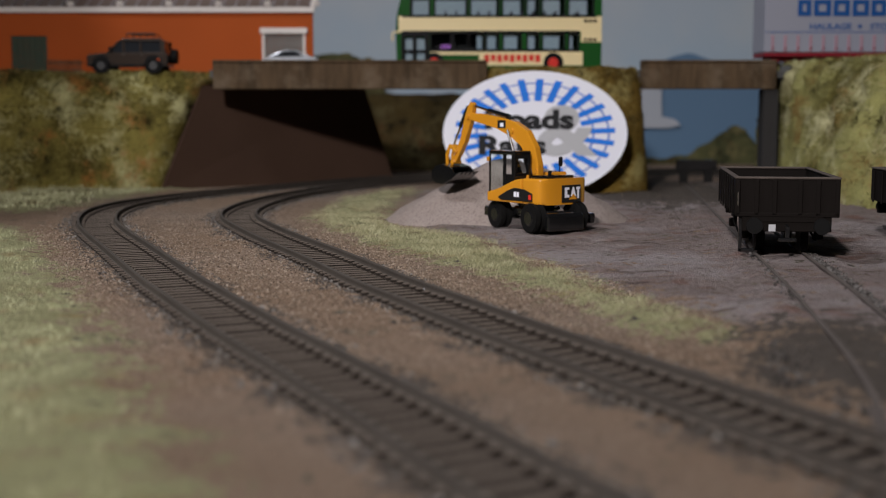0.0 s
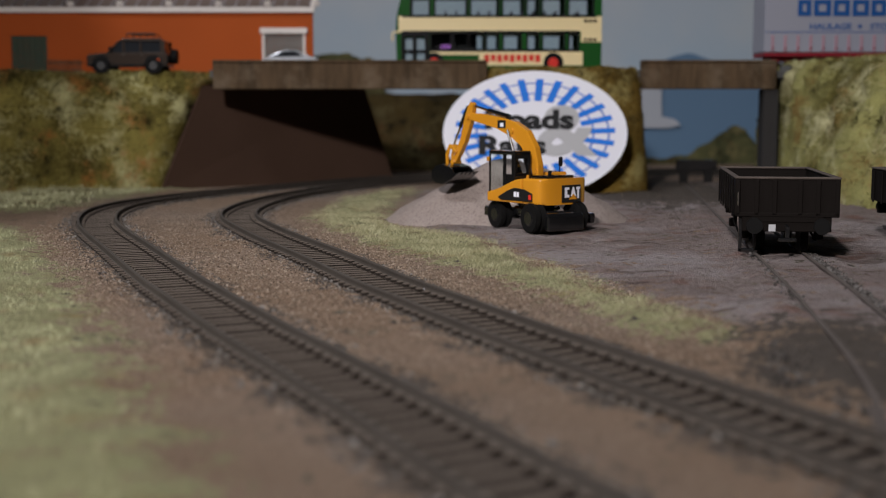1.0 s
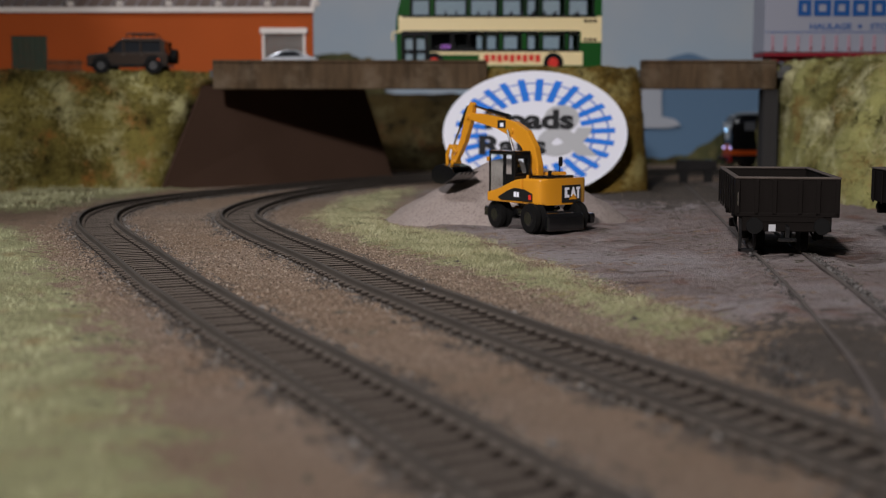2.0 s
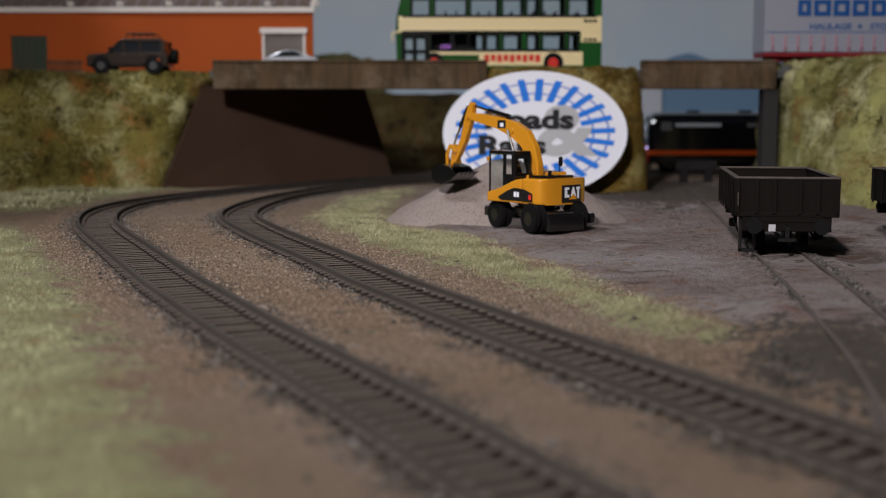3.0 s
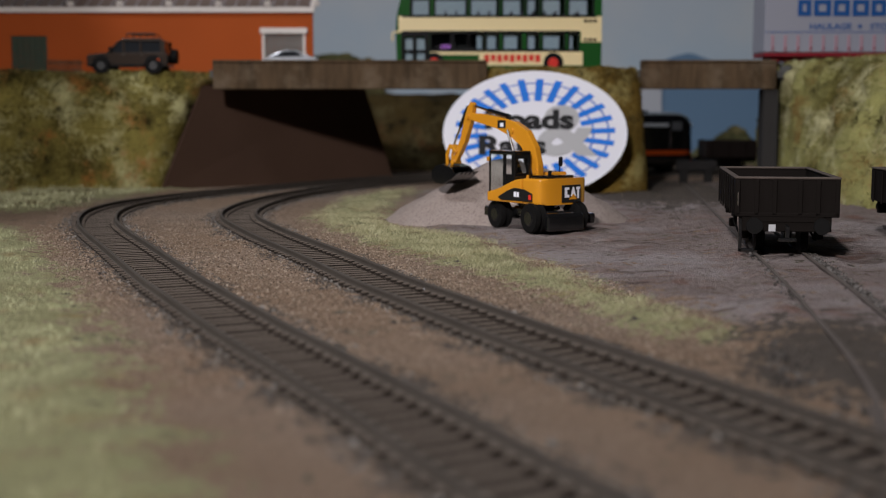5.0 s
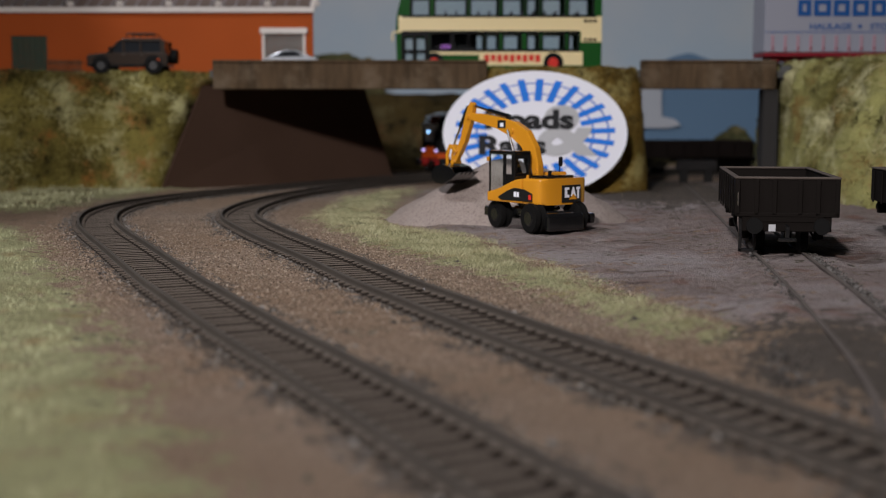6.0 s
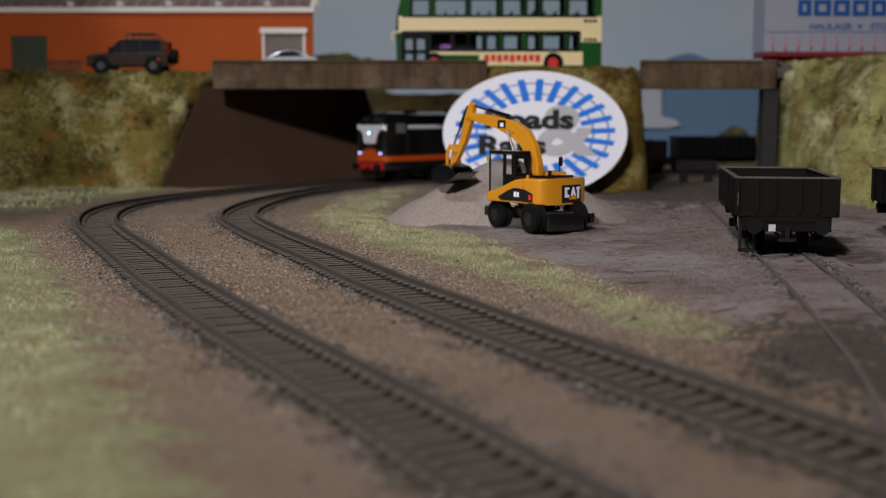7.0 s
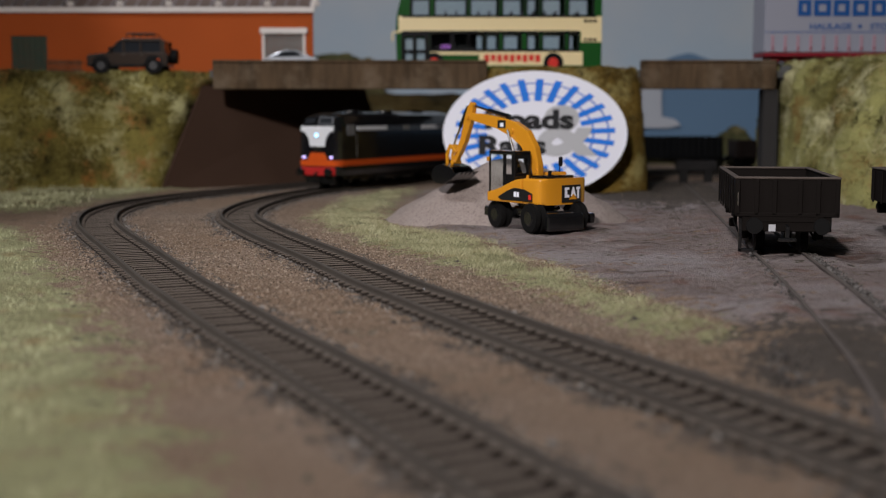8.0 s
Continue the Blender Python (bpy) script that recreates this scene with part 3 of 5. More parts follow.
# ---- oval sign ----
def build_sign():
    top = thing("oval_sign", "white oval name board with blue track ring against pier", "sign", pose(0.0597, 0.774, 0.0372, -5, 0, -2))
    a, b = 59.8, 40.6

    def ring(k, n=72):
        return [(math.cos(t) * a * k, math.sin(t) * b * k) for t in np.linspace(0, 2 * math.pi, n, False)]

    bm = bmesh.new()
    prism(bm, ring(1.0), "y", 0, 2.2, 0.15)
    board = part("board", bm, SIGN_WHITE, top)
    for k in (0.635, 0.80):
        bm = bmesh.new()
        o, i = ring(k + 0.009), ring(k - 0.009)
        vo, vi = [bm.verts.new((u, -0.15, v)) for u, v in o], [bm.verts.new((u, -0.15, v)) for u, v in i]
        for j in range(len(vo)):
            bm.faces.new((vo[j], vo[j - 1], vi[j - 1], vi[j]))
        bmesh.ops.solidify(bm, geom=bm.faces[:], thickness=0.14)
        part("printed_rail", bm, SIGN_BLUE, board, "thin blue printed rail ring")
    for k in range(26):
        t = math.pi / 2 - 0.06 + k * math.pi / 13
        d, n = np.array([math.cos(t), math.sin(t)]), np.array([-math.sin(t), math.cos(t)]) * 0.040
        bm = bmesh.new()
        prism(bm, [(float(q[0]) * a, float(q[1]) * b) for q in (d * 0.52 - n, d * 0.87 - n, d * 0.87 + n, d * 0.52 + n)], "y", -0.2, -0.04)
        part("printed_sleeper", bm, SIGN_BLUE, board)
    part("ampersand", shifted(lettering("&", 44, 1.25, 0.06, 1.6), 19, -0.30, 0.5), SIGN_GREY, board, "large pale grey printed ampersand")
    part("lettering", shifted(lettering("Roads", 16.5, 1.42, 0.06, 0.72), -4, -0.46, 8.5), SIGN_BLACK, board, "bold black printed word")
    part("lettering", shifted(lettering("Rails", 16.5, 1.45, 0.06, 0.72), -15, -0.46, -8.2), SIGN_BLACK, board, "bold black printed word")
    return top


build_sign()


# ---- open wagons on the sidings ----
def wheel(parent, x, y, r=6.3, w=2.4, material=None):
    bm = bmesh.new()
    s = 1 if x > 0 else -1
    cyl(bm, (x - s * w / 2, 0, 0), (x + s * w / 2, 0, 0), r, r, 24)
    cyl(bm, (x - s * (w / 2 + 0.6), 0, 0), (x - s * w / 2, 0, 0), r + 0.8, r + 0.8, 24)
    cyl(bm, (x + s * w / 2, 0, 0), (x + s * (w / 2 + 0.3), 0, 0), r * 0.72, r * 0.5, 20)
    ob = part("wheel", bm, material or RUBBER, parent)
    ob.location = (0, y / 1000, r / 1000)
    return ob


def build_wagon():
    w = thing("open_wagon", "weathered dark brown open mineral wagon standing empty on siding", "wagon", group="wagons in the yard")
    L, hw, z0, z1 = 80.0, 18.0, 14.3, 28.4

    def piece(name, b, material=WAGON_PAINT, bevel=0.25, label="", parent=w):
        bm = bmesh.new()
        box(bm, *b, bevel)
        return part(name, bm, material, parent, label)

    piece("floor", (-hw + 1, hw - 1, 1, L - 1, z0, z0 + 1.2))
    for y in (0.0, L - 1.2):
        end = piece("end_panel", (-hw, hw, y, y + 1.2, z0, z1 - 0.9))
        out = y - 0.75 if y == 0 else y + 1.15
        for x in (-17.2, -10.6, -4.4, 4.4, 10.6, 17.2):
            piece("rib", (x - 0.85, x + 0.85, out, out + 0.8, z0 + 0.3, z1 - 1.0), parent=end)
        piece("sill", (-hw + 0.1, hw - 0.1, out, out + 0.8, z0 - 0.2, z0 + 1.3), parent=end)
        piece("rim", (-hw - 0.4, hw + 0.4, y - 0.4, y + 1.6, z1 - 0.9, z1), WAGON_RIM, 0.3, "worn paler top edge", end)
    for s in (-1, 1):
        x = s * (hw - 0.6)
        side = piece("side_panel", (x - 0.6, x + 0.6, 1.25, L - 1.25, z0, z1 - 0.9))
        for k in range(7):
            y = 5 + k * (L - 10) / 6
            piece("rib", (x + s * 0.55 - 0.4, x + s * 0.55 + 0.9 * s, y - 0.8, y + 0.8, z0 - 0.6, z1 - 1.0), parent=side)
        piece("rim", (x - 1, x + 1, 1.7, L - 1.7, z1 - 0.85, z1 - 0.05), WAGON_RIM, 0.3, "worn paler top edge", side)
        piece("solebar", (s * 11.5 - 1.2, s * 11.5 + 1.2, 2, L - 2, 9.6, z0 - 0.1))
        for y in (17, L - 17):
            bm = bmesh.new()
            prism(bm, [(y - 4.5, 10), (y + 4.5, 10), (y + 2, 4.6), (y - 2, 4.6)], "x", s * 12.2, s * 13.4, 0.2)
            box(bm, s * 12.4, s * 15.2, y - 1.9, y + 1.9, 4.6, 8.0, 0.4)
            part("axle_box", bm, WAGON_PAINT, w)
            wheel(w, s * 8.1, y, 6.0)
        bm = bmesh.new()
        cyl(bm, (s * 13.6, 26, 4.0), (s * 13.6, L - 20, 7.5), 0.45, 0.45, 8)
        box(bm, s * 13.2, s * 14.0, 24, 30, 3.2, 5.0, 0.2)
        part("brake_lever", bm, WAGON_PAINT, w)
    for y, d in ((0.6, -1), (L - 0.6, 1)):
        bm = bmesh.new()
        box(bm, -15.5, 15.5, y - 0.9, y + 0.9, 8.8, 14.2, 0.3)
        box(bm, -12.5, 12.5, y + d * 0.9 - 0.3, y + d * 0.9 + 0.3, 12.3, 14.3, 0.1)
        beam_ob = part("buffer_beam", bm, WAGON_PAINT, w)
        for x in (-11.6, 11.6):
            bm = bmesh.new()
            cyl(bm, (x, y, 11.2), (x, y + d * 5.2, 11.2), 1.5, 1.3, 16)
            cyl(bm, (x, y + d * 5.2, 11.2), (x, y + d * 6.2, 11.2), 3.0, 2.8, 20)
            part("buffer", bm, RUBBER, beam_ob)
        bm = bmesh.new()
        cyl(bm, (0, y + d, 11), (0, y + d * 4, 10.2), 0.7, 0.7, 8)
        box(bm, -3.2, 3.2, y + d * 3.4, y + d * 4.6, 5.6, 7.0, 0.3)
        box(bm, -0.8, 0.8, y + d * 3.2, y + d * 4.2, 6, 11, 0.2)
        part("coupling", bm, BLACK, beam_ob)
    bm = bmesh.new()
    box(bm, -6.2, -3.8, -0.62, -0.32, 8.9, 11.4, 0.05)
    part("label_plate", bm, SIGN_GREY, w, "small off-white data plate")
    bm = bmesh.new()
    box(bm, -17.3, -16.9, -0.98, -0.76, 18.0, 23.0, 0.05)
    part("grab_rail", bm, CHROME, w, "short bare metal grab rail")
    for s in (-1,):
        bm = bmesh.new()
        box(bm, s * 15.9 - 0.6, s * 15.9 + 0.6, 1.0, 2.4, 1.2, 13.8, 0.2)
        box(bm, s * 15.9 - 0.6, s * 15.9 - s * 5, 1.0, 2.4, 1.2, 2.4, 0.2)
        part("step", bm, BLACK, w)
    return w


wagon = build_wagon()
WAGON_POSE = pose(0.1226, 0.4215, 0.0002, 0, 0, -9.2)
wagon.matrix_world = WAGON_POSE
copy_thing(wagon, pose(0.1945, 0.4225, 0.0, 0, 0, -4.0))
SIDE_TRACK = smooth_path([(212, 560), (202, 420), (190, 250), (176, 60)])
build_track("track_second_siding", SIDE_TRACK, 8, 490, "second siding rails sunk into grey mud", False, 0.0, RAIL_DUSTY)


# ---- excavator ----
def arm(bm, line, x0, x1, bevel=0.35):
    """A plate box along a bent line of (y, z, half depth)."""
    pts = [Vector((y, z)) for y, z, _ in line]
    upper, lower = [], []
    for i, (y, z, h) in enumerate(line):
        a, b = pts[max(0, i - 1)], pts[min(len(pts) - 1, i + 1)]
        d = (b - a).normalized()
        n = Vector((-d.y, d.x))
        upper.append(tuple(pts[i] + n * h))
        lower.append(tuple(pts[i] - n * h))
    return prism(bm, upper + lower[::-1], "x", x0, x1, bevel)


def build_excavator():
    e = thing("excavator", "glossy yellow wheeled excavator with black bucket digging at gravel heap", "excavator", pose(0.0426, 0.535, -0.0012, 0, 0, 40))
    decal = paint("black_decal", (0.012, 0.012, 0.012), 0.3, 0.1, 100)
    # undercarriage
    bm = bmesh.new()
    box(bm, -8, 8, -20, 20, 4.5, 9.5, 1.0)
    box(bm, -9.5, 9.5, -6, 6, 6, 10.5, 1.0)
    part("chassis", bm, BLACK, e)
    bm = bmesh.new()
    cyl(bm, (0, 0, 10), (0, 0, 12.6), 9, 9, 28)
    part("turntable", bm, BLACK, e)
    for x in (-11, 11):
        for y in (-14, 14):
            bm = bmesh.new()
            s = 1 if x > 0 else -1
            for k in (-1.6, 1.6):
                cyl(bm, (x + k - 1.3, y, 6.4), (x + k + 1.3, y, 6.4), 6.2, 6.2, 28)
                cyl(bm, (x + k - 0.7, y, 6.4), (x + k + 0.7, y, 6.4), 6.6, 6.6, 28)
            tyre = part("wheel", bm, RUBBER, e)
            bm = bmesh.new()
            cyl(bm, (x + s * 2.9, y, 6.4), (x + s * 3.3, y, 6.4), 3.4, 2.8, 20)
            part("hub", bm, BLACK, tyre)
    bm = bmesh.new()
    prism(bm, [(-22.6, 1.2), (-20.5, 0.8), (-18.6, 4), (-18.8, 8.6), (-20.6, 9.2), (-22.4, 7.5)], "x", -9.2, 10.0, 0.8)
    box(bm, -6, 6, -21, -16, 4, 6.5, 0.4)
    part("dozer_blade", bm, BLACK, e)
    bm = bmesh.new()
    box(bm, 13.5, 18.5, -16, -13, 3.0, 4.6, 0.4)
    box(bm, 17.0, 20.0, -17, -12.5, 3.2, 7.6, 0.5)
    part("stabiliser", bm, BLACK, e)
    bm = bmesh.new()
    box(bm, -13.6, -9.8, 20, 24, 5, 9.5, 0.5)
    box(bm, 9, 13, 20, 24, 5, 9.5, 0.5)
    part("front_step", bm, BLACK, e)
    # the undercarriage stands a little askew of the upper works
    for ob in e.children_recursive:
        ob.data.transform(Matrix.Rotation(radians(-11), 4, "Z"))
    # upper works
    bm = bmesh.new()
    rear = [(1.3 + math.sin(a) * 14.9, -12 - 5.2 * abs(math.cos(a)) ** 0.55) for a in np.linspace(-math.pi / 2, math.pi / 2, 13)]
    prism(bm, [*rear, (16.2, -4), (-13.6, -4)], "z", 12.0, 23.6, 1.0)
    part("counterweight", bm, YELLOW, e)
    bm = bmesh.new()
    prism(bm, [(-4.05, 12.4), (18.5, 12.4), (18.5, 16.8), (9, 18.4), (1, 22.6), (-4.05, 23.4)], "x", -13.9, -3.6, 0.6)
    part("side_tank", bm, YELLOW, e)
    bm = bmesh.new()
    prism(bm, [(-4.05, 12.4), (17, 12.4), (17, 21.0), (13, 22.8), (-4.05, 23.5)], "x", 4.0, 15.6, 0.6)
    part("engine_side", bm, YELLOW, e)
    bm = bmesh.new()
    box(bm, -3.5, 3.9, -4, 16, 12.4, 15.5, 0.3)
    part("boom_well", bm, BLACK, e)
    bm = bmesh.new()
    box(bm, -9, 1, -13.5, -5, 23.4, 24.3, 0.3)
    box(bm, 3, 10, -13, -5, 23.4, 24.6, 0.3)
    for k in range(6):
        box(bm, -8.4, 0.4, -13 + k * 1.4, -12.4 + k * 1.4, 24.2, 24.7)
    part("hood_grille", bm, BLACK, e)
    bm = bmesh.new()
    prism(bm, [(-4.5, 22.5), (-3.5, 25.6), (6, 25.8), (14, 23.4), (14, 21)], "x", 4.4, 15.0, 0.5)
    part("hood", bm, YELLOW, e)
    bm = bmesh.new()
    cyl(bm, (1.8, -6, 23), (1.8, -6, 26.5), 1.0, 0.8, 14)
    part("exhaust_pipe", bm, BLACK, e)
    for x in (-10.5, 2.2, 11.5):
        bm = bmesh.new()
        cyl(bm, (x, -4.5, 23), (x, -4.5, 24.9), 0.7, 0.5, 10)
        part("cap", bm, YELLOW, e)
    bm = bmesh.new()
    prism(bm, [(-11, 13.6), (9, 13.4), (11, 14.6), (5, 17.6), (0, 19.2), (-6, 18.8), (-11, 17.0)], "x", -14.25, -13.92, 0.0)
    side_decal = part("side_decal", bm, decal, e, "black swoosh decal on the flank")
    bm = bmesh.new()
    for y in (-2.2, -0.4):
        box(bm, -14.4, -14.26, y - 0.7, y + 0.7, 15.2, 17.4)
    part("side_mark", bm, SIGN_WHITE, side_decal)
    bm = bmesh.new()
    box(bm, -14.4, -14.26, -10.6, -9.0, 14.4, 16.4)
    part("side_flash", bm, RED, side_decal, "small red flash")
    bm = bmesh.new()
    box(bm, -2.0, 9.6, -17.62, -17.2, 13.0, 20.6, 0.05)
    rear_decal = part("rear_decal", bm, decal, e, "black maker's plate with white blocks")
    for x, w in ((0.0, 2.6), (3.6, 2.6), (7.4, 2.4)):
        bm = bmesh.new()
        if x == 3.6:
            prism(bm, [(x - 0.3, 15.6), (x + 0.9, 19.6), (x + 1.7, 19.6), (x + 2.9, 15.6)], "y", -17.75, -17.63)
        elif x < 1:
            prism(bm, [(x - 0.4, 15.1), (x + 2.3, 15.1), (x + 2.3, 16.2), (x + 1, 16.4), (x + 1, 18.4), (x + 2.3, 18.6), (x + 2.3, 19.6), (x - 0.4, 19.6)], "y", -17.75, -17.63)
        else:
            prism(bm, [(x - 0.6, 18.6), (x - 0.6, 19.6), (x + 1.8, 19.6), (x + 1.8, 18.6), (x + 1.1, 18.4), (x + 1.1, 14.6), (x, 14.6), (x, 18.4)], "y", -17.75, -17.63)
        part("logo_block", bm, SIGN_WHITE, rear_decal)
    bm = bmesh.new()
    prism(bm, [(2.0, 14.2), (7.2, 14.2), (4.9, 16.6)], "y", -17.9, -17.77)
    part("logo_triangle", bm, YELLOW, rear_decal)
    # cab
    cab = part("cab", box(bmesh.new(), -13.9, -3.5, 0.4, 17.6, 33.6, 35.4, 0.7, None, 2), BLACK, e)
    for b in ((-13.8, -12.2, 0.6, 2.6, 17, 34), (-5.2, -3.6, 0.6, 2.2, 17, 34), (-13.8, -13.0, 16.6, 17.4, 15.5, 34), (-4.5, -3.6, 16.6, 17.4, 15.5, 34), (-13.8, -12.8, 6.6, 8.2, 17, 34), (-12.3, -5.1, 0.7, 1.7, 17, 25.5), (-13.7, -13.1, 2.5, 6.7, 17.5, 25.0), (-12.3, -5.1, 0.7, 1.7, 31.8, 34)):
        bm = bmesh.new()
        box(bm, *b, 0.15)
        part("post", bm, BLACK, cab)
    for b in ((-13.5, -13.3, 2.5, 6.7, 25.0, 33.6), (-13.5, -13.3, 8.1, 16.7, 17.5, 33.6), (-13.1, -4.4, 16.9, 17.1, 16, 33.6), (-12.3, -5.1, 1.1, 1.3, 25.5, 31.8)):
        bm = bmesh.new()
        box(bm, *b)
        part("cab_window", bm, GLASS, cab).visible_shadow = False
    bm = bmesh.new()
    box(bm, -10.8, -5.8, 4.5, 9, 18, 21.5, 0.8)
    box(bm, -10.6, -6.0, 3.6, 5.4, 21, 29, 0.8)
    part("seat", bm, BLACK, cab)
    bm = bmesh.new()
    box(bm, -15.0, -13.8, 16.6, 17.9, 30.5, 32.6, 0.3)
    part("work_lamp", bm, YELLOW, cab)
    bm = bmesh.new()
    cyl(bm, (10.5, -3, 23), (11.4, -3, 29), 0.28, 0.28, 8)
    box(bm, 10.4, 12.8, -3.4, -2.7, 28.0, 32.4, 0.5)
    part("mirror", bm, BLACK, e)
    # boom, stick and bucket
    bm = bmesh.new()
    arm(bm, [(-1, 22, 1.6), (0.2, 28, 2.7), (3.2, 35, 3.5), (8.5, 41, 3.9), (17, 45, 3.5), (28, 47.6, 2.8), (40, 49.4, 2.3), (52, 50.6, 1.6)], -1.7, 1.7)
    boom = part("boom", bm, YELLOW, e)
    for y, z in ((-0.5, 26), (17, 44.0), (52, 50.4)):
        bm = bmesh.new()
        cyl(bm, (-2.4, y, z), (2.4, y, z), 1.2, 1.2, 16)
        part("pin", bm, YELLOW, boom)
    bm = bmesh.new()
    box(bm, -1.95, -1.71, 22, 28, 45.2, 48.8, 0.02)
    part("boom_decal", bm, decal, boom)
    bm = bmesh.new()
    box(bm, -2.1, -1.96, 23.4, 26, 45.8, 47.6, 0.02)
    part("boom_mark", bm, SIGN_WHITE, boom)
    for x in (-2.9, 2.9):
        bm = bmesh.new()
        cyl(bm, (x, 6, 20), (x, 11, 31), 1.1, 1.1, 12)
        ram = part("boom_ram", bm, BLACK, e)
        bm = bmesh.new()
        cyl(bm, (x, 11, 31), (x, 17, 44.5), 0.6, 0.6, 10)
        part("ram_rod", bm, CHROME, ram)
    bm = bmesh.new()
    cyl(bm, (0, 22, 50.6), (0, 37, 53.2), 1.1, 1.1, 12)
    ram = part("stick_ram", bm, BLACK, boom)
    bm = bmesh.new()
    cyl(bm, (0, 37, 53.2), (0, 49.8, 55.6), 0.6, 0.6, 10)
    box(bm, -0.8, 0.8, 20.5, 23.5, 48.2, 51.4, 0.3)
    part("ram_rod", bm, CHROME, ram)
    bm = bmesh.new()
    arm(bm, [(49.6, 57.0, 1.2), (50.8, 54, 2.0), (52.2, 49.5, 2.7), (57, 37.5, 2.0), (61, 31, 1.6), (64, 26.5, 1.3)], -1.3, 1.3)
    stick = part("stick", bm, YELLOW, e)
    bm = bmesh.new()
    cyl(bm, (0, 54, 55), (0, 60.5, 44.5), 1.0, 1.0, 12)
    ram = part("bucket_ram", bm, BLACK, stick)
    bm = bmesh.new()
    cyl(bm, (0, 60.5, 44.5), (0, 66, 34.5), 0.55, 0.55, 10)
    part("ram_rod", bm, CHROME, ram)
    bm = bmesh.new()
    arm(bm, [(66.5, 35, 0.9), (69.5, 29.5, 0.9), (69, 24, 0.9)], -2.2, -1.35, 0.2)
    arm(bm, [(66.5, 35, 0.9), (69.5, 29.5, 0.9), (69, 24, 0.9)], 1.35, 2.2, 0.2)
    arm(bm, [(66.5, 34.5, 0.9), (61.5, 31, 0.9)], -2.2, 2.2, 0.2)
    cyl(bm, (-2.6, 64.2, 26), (2.6, 64.2, 26), 1.3, 1.3, 14)
    part("bucket_link", bm, YELLOW, stick)
    bm = bmesh.new()
    outer = [(60.5, 23.8), (67, 25.4), (73, 24.2), (76.5, 20.5), (76.5, 16.5), (73, 13.4), (67, 13.2), (60, 16.2), (55.5, 19.4)]
    inner = [(56.6, 19.8), (61, 17.6), (67.3, 14.6), (72.4, 14.8), (75.2, 17), (75.2, 20), (72.2, 22.9), (67, 24.1), (60.8, 22.6)]
    prism(bm, outer + inner, "x", -6.2, 6.2, 0.0)
    for x in (-6.5, 6.2):
        prism(bm, outer, "x", x, x + 0.3, 0.0)
    bucket = part("bucket", bm, BLACK, e, "glossy black digging bucket")
    for x in (-5.4, -2.7, 0, 2.7, 5.4):
        bm = bmesh.new()
        prism(bm, [(56.2, 20.2), (53.2, 21.2), (53.0, 20.8), (55.8, 19.0)], "x", x - 0.7, x + 0.7)
        part("tooth", bm, BLACK, bucket)
    # the arm reaches a little short of its drawn length
    for limb in (boom, stick, bucket):
        for ob in (limb, *limb.children_recursive):
            ob.data.transform(Matrix.Diagonal((1, 0.88, 1, 1)))
    for ob in (stick, *stick.children_recursive):
        ob.data.transform(Matrix.Translation((0, 0, 0.057)) @ Matrix.Diagonal((1, 1, 0.92, 1)) @ Matrix.Translation((0, 0, -0.057)))
    for ob in (bucket, *bucket.children_recursive):
        ob.data.transform(Matrix.Translation((0, 0, 0.0275)) @ Matrix.Diagonal((1, 1, 0.80, 1)) @ Matrix.Translation((0, 0, -0.0254)))
    return e


build_excavator()


# ---- buffer stop at the end of the siding ----
def build_buffer_stop():
    b = thing("buffer_stop", "black timber buffer stop closing the siding end", "buffer stop", pose(0.187, 0.878, -0.003, 0, 0, -8))
    for x in (-9, 9):
        bm = bmesh.new()
        box(bm, x - 3.2, x + 3.2, -2, 2, 0, 19, 0.3)
        post = part("post", bm, BLACK, b)
        bm = bmesh.new()
        prism(bm, [(2, 14), (16, 0), (12, 0), (2, 10)], "x", x - 1.2, x + 1.2)
        part("brace", bm, BLACK, post)
    bm = bmesh.new()
    box(bm, -15, 15, -4.2, -2.05, 11, 19, 0.4)
    part("cross_beam", bm, BLACK, b)
    for x in (-10, 10):
        bm = bmesh.new()
        cyl(bm, (x, -4.2, 16), (x, -7, 16), 2.2, 2.2, 16)
        part("buffer", bm, BLACK, b)


build_buffer_stop()


